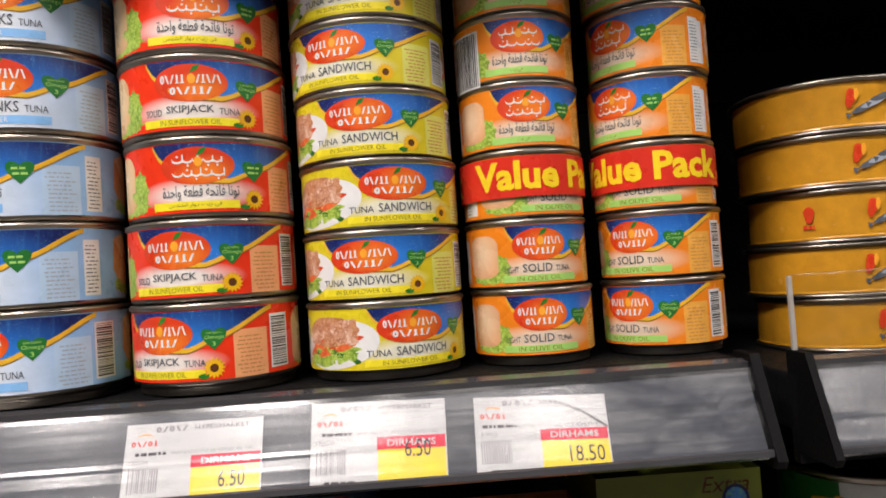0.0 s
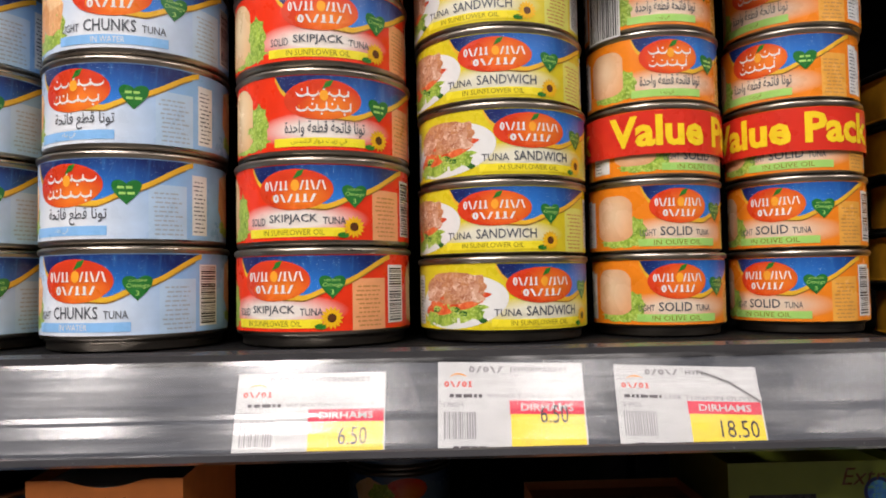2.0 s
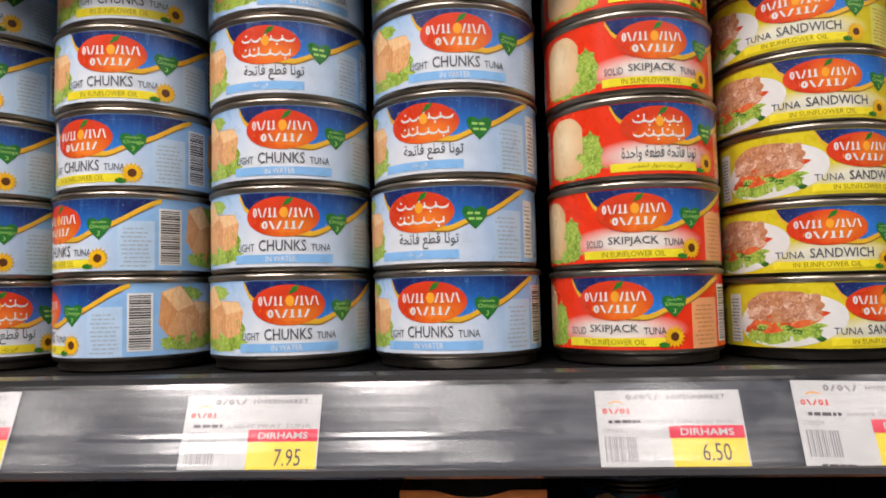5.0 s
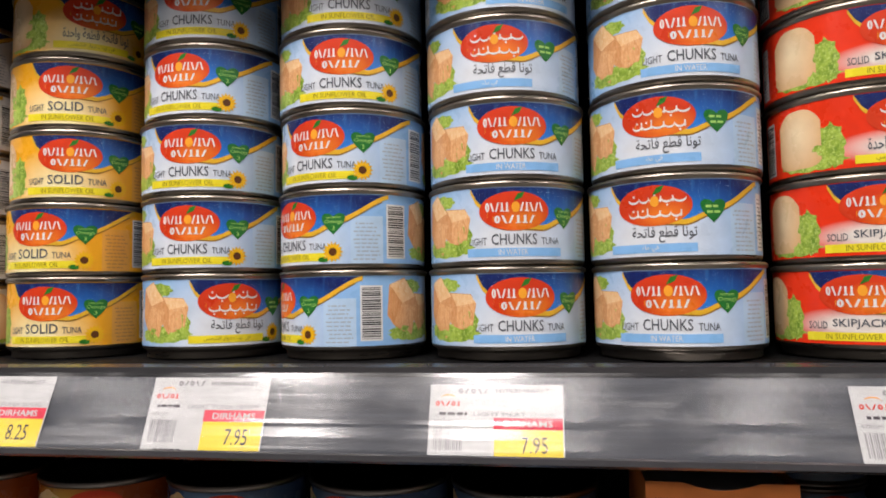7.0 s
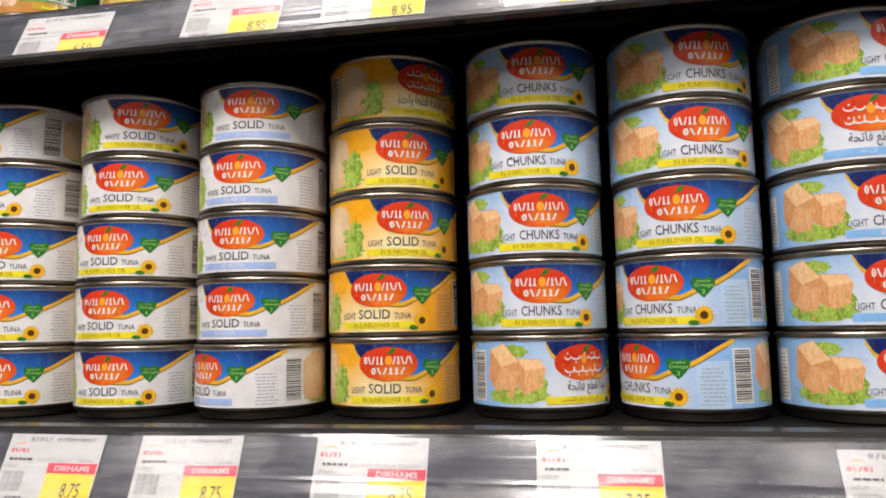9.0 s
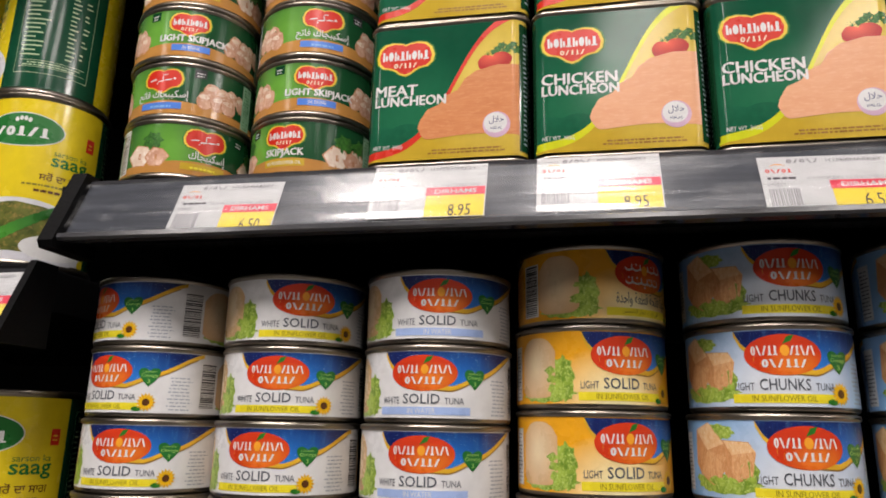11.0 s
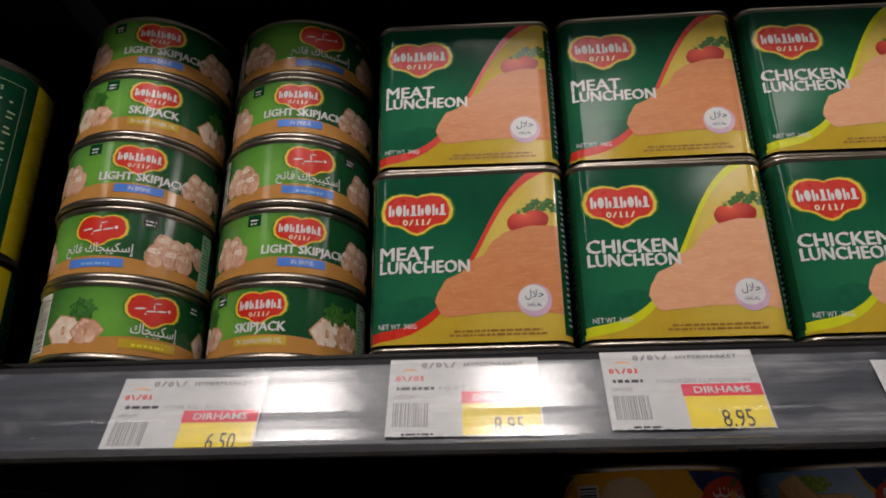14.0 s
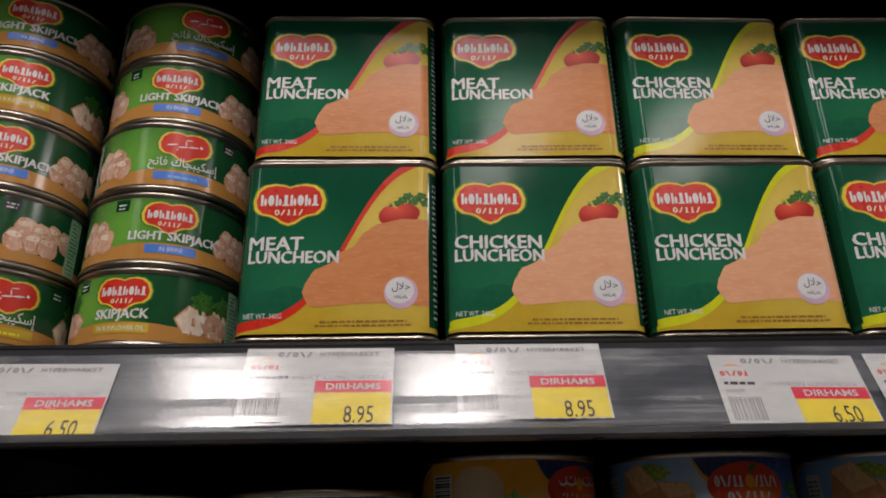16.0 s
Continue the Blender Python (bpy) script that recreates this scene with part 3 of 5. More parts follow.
def sunflower(art, u, v, r, layer):
    for k in range(15):
        a = 2 * math.pi * k / 15
        art.star([(u + r * 0.28 * math.cos(a - 0.5), v + r * 0.28 * math.sin(a - 0.5)), (u + r * 0.75 * math.cos(a - 0.17), v + r * 0.75 * math.sin(a - 0.17)), (u + r * math.cos(a), v + r * math.sin(a)), (u + r * 0.75 * math.cos(a + 0.17), v + r * 0.75 * math.sin(a + 0.17)), (u + r * 0.28 * math.cos(a + 0.5), v + r * 0.28 * math.sin(a + 0.5))], PETAL, layer + 0.02 * (k % 5))
    art.oval(u - r * 0.9, v - r * 0.7, r * 0.55, r * 0.25, LEAF, layer - 1, 14)
    art.oval(u, v, r * 0.38, r * 0.38, BROWN, layer + 1, 18)


def strokes(art, u, v, w, h, pattern, mat, layer, fine=1.0):
    """A row of plain rings, bars and slanted strips in place of a maker's name; - leaves a gap."""
    c = w / len(pattern)
    y, t = h / 2, c * 0.17 * fine
    for j, p in enumerate(pattern):
        x = u - w / 2 + (j + 0.5) * c
        if p == "o":
            ring = [(math.cos(2 * math.pi * k / 14), math.sin(2 * math.pi * k / 14)) for k in range(15)]
            a, b, q = c * 0.43, y, 2 * t
            for (ca, sa), (cb, sb) in zip(ring, ring[1:]):
                art.convex([(x + a * ca, v + b * sa), (x + a * cb, v + b * sb), (x + (a - q) * cb, v + (b - q * 0.8) * sb), (x + (a - q) * ca, v + (b - q * 0.8) * sa)], mat, layer)
        elif p in "sz":
            k = c * 0.26 * (1 if p == "s" else -1)
            art.convex([(x - k - t, v - y), (x - k + t, v - y), (x + k + t, v + y), (x + k - t, v + y)], mat, layer)
        elif p == "i":
            art.rect(x - t * 1.1, v - y, x + t * 1.1, v + y, mat, layer)
            art.rect(x - t * 2.2, v - y, x + t * 2.2, v - y * 0.72, mat, layer + 0.2)
        elif p == "b":
            art.rect(x - c * 0.40, v - y, x - c * 0.06, v + y * (0.6 if j % 2 else 1.0), mat, layer)
            art.oval(x + c * 0.22, v - y * 0.30, c * 0.20, y * 0.68, mat, layer, 12)


def swashes(art, u, v, w, h, mat, layer, seed):
    """Curved pale strokes and dots in place of a maker's name in Arabic script."""
    r = random.Random(seed)
    for row in (0.24, -0.24):
        x = -0.5
        while x < 0.42:
            b = r.uniform(0.16, 0.26)
            cx, cy = u + (x + b / 2) * w, v + row * h
            for k in range(6):
                a0, a1 = math.pi * (1 + k / 6), math.pi * (1 + (k + 1) / 6)
                rx, ry, t = b * w * 0.5, h * 0.13, h * 0.07
                art.convex([(cx + rx * math.cos(a0), cy + ry * math.sin(a0)), (cx + rx * math.cos(a1), cy + ry * math.sin(a1)), (cx + rx * math.cos(a1), cy + ry * math.sin(a1) + t), (cx + rx * math.cos(a0), cy + ry * math.sin(a0) + t)], mat, layer)
            if r.random() < 0.6:
                art.rect(cx + b * w * 0.42, cy - h * 0.1, cx + b * w * 0.42 + w * 0.028, cy + h * r.uniform(0.10, 0.2), mat, layer)
            if r.random() < 0.7:
                art.oval(cx, cy + h * r.choice((0.12, -0.2)), w * 0.022, h * 0.04, mat, layer, 8)
            x += b


TUNA = {}


def tuna_can(kind, r, h):
    """One can of tuna; its label carries an English and an Arabic face on opposite sides."""
    key = (kind, r, h)
    if key in TUNA:
        return TUNA[key]
    bg, panel, pic, words, bar, bar_text, sub, flower, text_col, tag, arab, arab_bar = KINDS[kind]
    rng = random.Random(kind)
    can = thing("tuna_can", (0, 0, -5), tag, "food can", "stacked tuna cans")
    part("body", can_body(r, h, 0.0042), TIN, can, "tinned steel body with a stepped foot")
    wrap = Round(r - 0.0012)
    v0, v1 = (0.0074 if h > 0.041 else 0.0060), h + 0.0008
    H = v1 - v0
    s = H / 0.0345
    half = math.pi * wrap.r
    base = Art(wrap)
    for k in (0, 1):
        base.du = k * half
        base.rect(-half / 2, v0, half / 2, v1, bg, 0)
    label = base.made("label", can, "glossy printed paper label")
    q = min(1.0, r / 0.0435)
    rib = tube([(-0.025 * q, v1 + 0.001), (-0.020 * q, v0 + 0.80 * H), (-0.013 * q, v0 + 0.60 * H), (0.0, v0 + 0.49 * H), (0.014 * q, v0 + 0.47 * H), (0.030 * q, v0 + 0.64 * H), (0.058 * q, v0 + 1.0 * H)])
    for k in (0, 1):
        made = {}

        def art(name):
            if name not in made:
                made[name] = Art(wrap, k * half)
                if name == "picture":
                    made[name].lift, made[name].gain = 0.75, 0.25
            return made[name]

        # picture of the food
        cx, mid = {"chunks": -0.0425, "solid": -0.0490}.get(pic, -0.046) * q, v0 + 0.46 * H
        picture = art("picture")
        if pic == "chunks":
            picture.oval(cx + 0.001, v0 + 0.18 * H, 0.0185, 0.0044 * s, LETTUCE, 1, 44, 0.06, 11, 1.0)
            picture.oval(cx - 0.003, v0 + 0.84 * H, 0.011, 0.0036 * s, LETTUCE, 1, 36, 0.08, 9, 2.0)
            picture.oval(cx + 0.0145, v0 + 0.34 * H, 0.0045, 0.0050 * s, LETTUCE, 1.5, 30, 0.08, 7, 0.3)
            for j, (mat, corners) in enumerate((
                    (TAN_B, ((0.0006, 0.74), (0.0150, 0.72), (0.0180, 0.58), (0.0158, 0.28), (0.0056, 0.18), (0.0004, 0.36))),
                    (TAN_B, ((-0.0172, 0.87), (-0.0069, 0.97), (0.0024, 0.70), (0.0034, 0.50), (-0.0020, 0.09), (-0.0145, 0.28), (-0.0186, 0.43))),
                    (TAN_A, ((0.0020, 0.73), (0.0148, 0.71), (0.0179, 0.60), (0.0059, 0.55))),
                    (TAN_B, ((0.0020, 0.73), (0.0059, 0.55), (0.0059, 0.20), (0.0008, 0.37))),
                    (TAN_C_PALE, ((0.0059, 0.55), (0.0179, 0.60), (0.0160, 0.30), (0.0059, 0.20))),
                    (TAN_B, ((-0.0171, 0.87), (-0.0087, 0.60), (-0.0145, 0.30), (-0.0184, 0.43))),
                    (TAN_A, ((-0.0171, 0.87), (-0.0069, 0.96), (0.0022, 0.69), (-0.0087, 0.60))),
                    (TAN_C_PALE, ((-0.0087, 0.60), (0.0030, 0.52), (-0.0022, 0.11), (-0.0145, 0.31))))):
                picture.convex([(cx + du * q, v0 + dv * H) for du, dv in corners], mat, 2 + 0.5 * j)
            for j in range(9):
                picture.oval(cx + rng.uniform(-0.017, 0.017), v0 + rng.uniform(0.10, 0.24) * H, rng.uniform(0.0022, 0.0042), rng.uniform(0.0012, 0.0020), LETTUCE, 8, 14, 0.16, 4, j)
        elif pic == "solid":
            picture.oval(cx + 0.0145 * q, v0 + 0.34 * H, 0.0062, 0.0105 * s, LETTUCE, 1, 40, 0.09, 9, 0.4)
            picture.oval(cx + 0.004 * q, v0 + 0.14 * H, 0.017, 0.0042 * s, LETTUCE, 1, 40, 0.09, 11, 1.4)
            w = 0.0122
            picture.between(lambda u: v0 + 0.08 * H + (abs(u - cx + 0.002) / w) ** 5 * 0.10 * H, lambda u: v0 + 0.93 * H - (abs(u - cx + 0.002) / w) ** 3 * 0.20 * H, cx - 0.002 - w, cx - 0.002 + w, PALE_BLOCK, 2)
            for j in range(7):
                picture.oval(cx + 0.012 + rng.uniform(-0.005, 0.006), v0 + rng.uniform(0.10, 0.5) * H, rng.uniform(0.002, 0.004), rng.uniform(0.0014, 0.0026), LETTUCE, 4, 14, 0.16, 4, j)
        elif pic == "olive":
            cx, w = -0.0345, 0.0105
            picture.oval(cx + 0.012, v0 + 0.28 * H, 0.0052, 0.0075 * s, LETTUCE, 1, 40, 0.10, 8, 0.4)
            picture.oval(cx + 0.004, v0 + 0.12 * H, 0.012, 0.0030 * s, LETTUCE, 1.3, 40, 0.10, 9, 0.4)
            picture.between(lambda u: v0 + 0.14 * H + (abs(u - cx) / w) ** 4 * 0.10 * H, lambda u: v0 + 0.86 * H - (abs(u - cx) / w) ** 4 * 0.14 * H, cx - w, cx + w, OLIVE_BLOCK, 2)
            art("nutrition_strip").rect(-0.0535, v0 + 0.06 * H, -0.0485, v0 + 0.80 * H, PANEL_WHITE, 1)
        else:
            picture.oval(cx + 0.002, v0 + 0.42 * H, 0.0262, 0.0140 * s, WHITE, 1, 44, tilt=0.10)
            picture.oval(cx - 0.002, v0 + 0.24 * H, 0.0195, 0.0058 * s, LETTUCE, 2, 40, 0.09, 10, 0.5, 0.15)
            picture.oval(cx - 0.001, v0 + 0.40 * H, 0.0200, 0.0050 * s, TOMATO, 3, 40, 0.06, 6, 0.9, 0.20)
            picture.oval(cx - 0.001, v0 + 0.63 * H, 0.0185, 0.0085 * s, TAN_C, 3.6, 40, 0.025, 7, 0.2)
            for j in range(46):
                picture.oval(cx - 0.001 + rng.uniform(-0.016, 0.015), v0 + (0.60 + rng.uniform(-0.13, 0.20)) * H, rng.uniform(0.0024, 0.0050), rng.uniform(0.0012, 0.0026) * s, rng.choice((SHRED, PINK_FISH, TAN_C, SHRED)), 4 + j % 4, 14, 0.1, 3, j, rng.uniform(-0.8, 0.8))
            for j in range(14):
                picture.oval(cx + rng.uniform(-0.018, 0.016), v0 + rng.uniform(0.14, 0.32) * H, rng.uniform(0.0016, 0.0034), 0.0014 * s, rng.choice((LETTUCE, PARSLEY, LETTUCE)), 4, 12, 0.15, 4, j)
        # blue field with its gold edge
        art("blue_field").between(rib, lambda u: v1 - 0.0005, -0.025 * q, 0.058 * q, STAR, 3.3)
        art("gold_edge").between(lambda u: rib(u) - 0.0023 * s, lambda u: min(rib(u), v1), -0.024 * q, 0.058 * q, GOLD, 3.7)
        art("gold_edge").between(lambda u: rib(u) - 0.0029 * s, lambda u: rib(u) - 0.0023 * s, 0.004 * q, 0.054 * q, GOLD_DARK, 3.5)
        # emblem: red oval with pale marks, fruit and leaf
        eu, ev, rx, ry = -0.001 * q, v0 + 0.665 * H, 0.0183 * q, 0.270 * H
        art("emblem").oval(eu, ev, rx, ry, EMBLEM_RED, 4.4, 48)
        if k == 0:
            strokes(art("emblem_mark"), eu, ev + ry * 0.20, rx * 1.66, ry * 0.46, "ozsii--sizsz", WHITE, 6)
            strokes(art("emblem_mark"), eu, ev - ry * 0.42, rx * 1.16, ry * 0.40, "ozsiis", WHITE, 6)
        else:
            swashes(art("emblem_mark"), eu, ev - ry * 0.05, rx * 1.35, ry * 1.5, WHITE, 6, kind)
        art("fruit").oval(eu + 0.0006, ev + ry * 0.20, 0.0020 * s, ry * 0.27, ORANGE, 7, 18)
        art("leaf").star([(eu - 0.0004, ev + ry * 0.50), (eu + 0.0016 * s, ev + ry * 0.88), (eu + 0.0050 * s, ev + ry * 0.98), (eu + 0.0034 * s, ev + ry * 0.66)], LEAF, 7)
        # heart-shaped badge
        hu, hv, hs = 0.0272 * q, v0 + 0.60 * H, 0.0060 * s
        heart = []
        for j in range(28):
            a = 2 * math.pi * j / 28
            heart.append((hu + hs * math.sin(a) ** 3, hv + hs * (0.85 * math.cos(a) - 0.33 * math.cos(2 * a) - 0.12 * math.cos(3 * a))))
        art("heart_badge").star(heart, HEART, 5)
        if k == 0:
            art("badge_lettering").text("contains", hu - 0.0036 * s, hv + 0.0017 * s, 0.0072 * s, 0.0013 * s, PALE_GREEN, 6)
            art("badge_lettering").text("Omega", hu - 0.0046 * s, hv - 0.0013 * s, 0.0092 * s, 0.0024 * s, PALE_GREEN, 6, slant=0.15)
            art("badge_lettering").text("3", hu - 0.0008 * s, hv - 0.0042 * s, 0.0015 * s, 0.0022 * s, PALE_GREEN, 6)
        else:
            art("badge_lettering").bars(hu - 0.0038 * s, hv - 0.002 * s, hu + 0.0042 * s, hv + 0.003 * s, 2, PALE_GREEN, 6, rng)
        # name of the product and the coloured bar under it
        ty, by = v0 + 0.205 * H, v0 + 0.045 * H
        lettering = art("lettering")
        art("oil_bar").rect(-0.0262 * q if k == 0 else -0.0245 * q, by, (0.0225 if flower else 0.0245) * q if k == 0 else 0.0190 * q, by + 0.115 * H, bar, 4.0)
        bar_ink = WHITE if bar in (SKY_BAR, LILAC_BAR) else OLIVE_TEXT
        if k == 0:
            x = -0.0250 * q
            for word, width, hh in words:
                lettering.text(word, x, ty, width * q, hh * s, text_col, 5, 0.010 if hh > 0.0045 else 0.004)
                x += (width + 0.0024) * q
            bw = 0.0150 if len(bar_text) < 10 else 0.030
            lettering.text(bar_text, -0.002 * q - bw * q / 2, by + 0.02 * H, bw * q, 0.076 * H, bar_ink, 5)
        else:
            aw = 0.038 if len(arab) > 16 else 0.031
            lettering.text(arabic(arab), 0.019 * q - aw * q, ty - 0.03 * H, aw * q, 0.215 * H, text_col, 5, 0.008)
            bw = 0.008 if len(arab_bar) < 8 else 0.026
            lettering.text(arabic(arab_bar), -0.003 * q - bw * q / 2, by + 0.012 * H, bw * q, 0.09 * H, bar_ink, 5)
        if flower:
            sunflower(art("sunflower"), 0.0268 * q, v0 + 0.170 * H, 0.0053 * s, 6)
        # ingredients panel and bar code
        art("small_print_panel").rect(0.0365 * q, v0, 0.0545 * q, v0 + 0.68 * H, panel, 0.5)
        art("small_print_panel").bars(0.0378 * q, v0 + 0.05 * H, 0.0532 * q, v0 + 0.62 * H, 10, FAINT if panel in (PANEL_BLUE, PANEL_WHITE) else GOLD_MID, 1.5, rng, 0.35)
        if k == 0:
            art("bar_code").barcode(0.0566 * q, v0 + 0.07 * H, 0.0690 * q, v0 + 0.86 * H, 1, rng, False)
        else:
            art("nutrition_table").rect(0.0575 * q, v0 + 0.06 * H, 0.0668 * q, v0 + 0.84 * H, WHITE, 1)
            art("nutrition_table").bars(0.0582 * q, v0 + 0.1 * H, 0.0660 * q, v0 + 0.80 * H, 13, GREY_TEXT, 2, rng, 0.3)
        for name, piece in made.items():
            piece.made(name, label, PART_LABELS.get(name, ""))
    if kind == "value":
        band = Art(Round(r + 0.0003))
        for k in (0, 1):
            band.du = math.pi * band.wrap.r * k
            w2 = math.pi * band.wrap.r / 2
            band.rect(-w2, h * 0.42, w2, h * 1.0, RED, 1)
            band.text("Value Pack", -w2 * 0.87, h * 0.52, w2 * 1.72, h * 0.42, BAND_YELLOW, 4, 0.035)
        band.made("value_band", can, "red band with yellow words round the can")
    if kind == "sticker":
        art = Art(wrap, math.radians(-58) * wrap.r + half)
        art.barcode(-0.011, h * 0.08, 0.011, h * 0.92, 9, rng)
        art.made("bar_code_sticker", can, "white bar code sticker")
    TUNA[key] = can
    return can


OLIVE_TEXT = ink("olive_print", (0.22, 0.18, 0.02))
BAND_YELLOW = ink("band_yellow_print", (0.85, 0.60, 0.02))
PART_LABELS = {"picture": "printed picture of tuna and lettuce", "blue_field": "starry deep blue field", "gold_edge": "thin gold edge line", "emblem": "red oval emblem",
               "heart_badge": "green heart badge", "sunflower": "printed sunflower", "oil_bar": "coloured bar under the name", "bar_code": "black and white bar code"}
W_LIGHT, W_SOLID = ("LIGHT", 0.0095, 0.0035), ("SOLID", 0.0090, 0.0035)
W_TUNA = ("TUNA", 0.0105, 0.0033)
KINDS = {
    "water": (BG_BLUE, PANEL_BLUE, "chunks", (W_LIGHT, ("CHUNKS", 0.0235, 0.0052), W_TUNA), SKY_BAR, "IN WATER", False, False, GREY_TEXT,
              "tuna can with a pale blue label, stacked on the shelf", "تونا قطع فاتحة", "في ماء"),
    "sunflower": (BG_BLUE, PANEL_BLUE, "chunks", (W_LIGHT, ("CHUNKS", 0.0235, 0.0052), W_TUNA), YELLOW, "IN SUNFLOWER OIL", False, True, GREY_TEXT,
                  "tuna can with a pale blue label and a yellow bar", "تونا قطع فاتحة", "في زيت دوار الشمس"),
    "skipjack": (BG_RED, PANEL_PEACH, "solid", (W_SOLID, ("SKIPJACK", 0.0235, 0.0047), W_TUNA), YELLOW, "IN SUNFLOWER OIL", True, True, GREY_TEXT,
                 "tuna can with a red label and a sunflower", "تونا فاتحة قطعة واحدة", "في زيت دوار الشمس"),
    "sandwich": (BG_YELLOW, PANEL_LIME, "sandwich", (("TUNA", 0.0130, 0.0037), ("SANDWICH", 0.0290, 0.0050)), YELLOW, "IN SUNFLOWER OIL", True, True, GREY_TEXT,
                 "low tuna can with a yellow label and a plate picture", "تونا ساندويش", "في زيت دوار الشمس"),
    "olive": (BG_OLIVE, PANEL_AMBER, "olive", (W_LIGHT, ("SOLID", 0.0200, 0.0048), W_TUNA), PALE_GREEN, "IN OLIVE OIL", True, False, GREY_TEXT,
              "small tuna can with an orange label in clear wrap", "تونا فاتحة قطعة واحدة", "في زيت"),
    "solid": (BG_ORANGE, PANEL_AMBER, "solid", (W_LIGHT, ("SOLID", 0.0200, 0.0052), W_TUNA), YELLOW, "IN SUNFLOWER OIL", False, True, GREY_TEXT,
              "tuna can with an amber label and a sunflower", "تونا فاتحة قطعة واحدة", "في زيت دوار الشمس"),
    "white": (BG_WHITE, PANEL_WHITE, "solid", (("WHITE", 0.0105, 0.0035), ("SOLID", 0.0200, 0.0052), W_TUNA), YELLOW, "IN SUNFLOWER OIL", False, True, GREY_TEXT,
              "tuna can with a white label and a sunflower", "تونا فاتحة قطعة واحدة", "في زيت دوار الشمس"),
    "whitewater": (BG_WHITE, PANEL_WHITE, "solid", (("WHITE", 0.0105, 0.0035), ("SOLID", 0.0200, 0.0052), W_TUNA), LILAC_BAR, "IN WATER", False, False, GREY_TEXT,
                   "tuna can with a white label and a pale blue bar", "تونا فاتحة قطعة واحدة", "في ماء"),
}
KINDS["value"] = KINDS["olive"][:9] + ("small tuna can with a red value band round it",) + KINDS["olive"][10:]

KINDS["sticker"] = KINDS["olive"]
# columns: kind, centre x and y, radius, height of one can, and for each can from below its turn in degrees
COLUMNS = [
    ("white", -0.846, 0.408, 0.0435, 0.0419, (6, 4, 6, -15, -34)),
    ("white", -0.757, 0.408, 0.0435, 0.0418, (2, -1, 1, 10, 29)),
    ("whitewater", -0.667, 0.405, 0.0435, 0.0418, (-33, -6, 2, 2, 13)),
    ("solid", -0.577, 0.415, 0.0435, 0.0447, (9, 2, 26, 26, 224)),
    ("sunflower", -0.482, 0.411, 0.0435, 0.0446, (220, 7, 9, -2, 10)),
    ("sunflower", -0.3905, 0.405, 0.0435, 0.0444, (-56, -35, -14, 10, 16)),
    ("water", -0.299, 0.3995, 0.0442, 0.0440, (15, 11, 10, 180, 30)),
    ("water", -0.2068, 0.395, 0.0452, 0.0438, (-14, 161, 163, 6, 5)),
    ("skipjack", -0.112, 0.397, 0.0450, 0.0419, (-23, -9, 188, 8, 193)),
    ("sandwich", -0.0187, 0.402, 0.0446, 0.0367, (21, -10, 14, -7, -21, -10)),
    ("olive", 0.0655, 0.406, 0.0352, 0.0374, (0, 5, 25, 179, 178, 180)),
    ("olive", 0.143, 0.408, 0.0352, 0.0378, (-51, -43, -28, 129, 125, 130)),
]
rng = random.Random(7)
for kind, cx, cy, r, h, turns in COLUMNS:
    for i, turn in enumerate(turns):
        k = "value" if kind == "olive" and i == 2 else "sticker" if kind == "olive" and i == 4 and cx < 0.1 else kind
        dx, dy = (rng.uniform(-0.0012, 0.0012), rng.uniform(-0.001, 0.001)) if i else (0, 0)
        copy_thing(tuna_can(k, r, h), pose(cx + dx, cy + dy, SHELF_A + 0.0006 + i * h, 0, 0, turn))
for ob in list(TUNA.values()):
    for o in list(ob.children_recursive) + [ob]:
        bpy.data.objects.remove(o)


# ---- luncheon tins ----
TINS = {}


def crest(art, u, v, w, layer, pale):
    """Red crest with a gold rim: plain shapes for the maker's mark."""
    side = ((0.0, 0.47), (0.14, 0.53), (0.42, 0.57), (0.70, 0.52), (0.90, 0.36), (1.0, 0.06), (0.95, -0.20), (0.78, -0.37), (0.52, -0.42), (0.36, -0.50), (0.20, -0.63), (0.0, -0.70))

    def cloud(k):
        pts = [(u + x * w / 2 * k, v + y * w / 2 * k) for x, y in side]
        return pts + [(u - x * w / 2 * k, v + y * w / 2 * k) for x, y in side[-2:0:-1]]
    art.star(cloud(1.06), LEAF, layer)
    art.star(cloud(1.0), TIN_YELLOW, layer + 1)
    art.star(cloud(0.90), RED, layer + 2)
    if pale == "english":
        strokes(art, u, v + w * 0.030, w * 0.80, w * 0.165, "bobibobi", WHITE, layer + 4, 1.25)
        strokes(art, u, v - w * 0.150, w * 0.40, w * 0.085, "osiis", CARD_PALE, layer + 4, 0.8)
    else:
        for x, y, a, b in ((-0.24, 0.0, 0.10, 0.016), (-0.05, -0.03, 0.09, 0.016), (0.14, 0.0, 0.10, 0.016), (0.28, 0.03, 0.03, 0.03), (0.0, 0.05, 0.012, 0.05), (-0.14, -0.09, 0.02, 0.012), (0.05, 0.13, 0.07, 0.010)):
            art.oval(u + x * w, v + y * w, a * w, b * w, WHITE, layer + 4, 14, tilt=0.15)


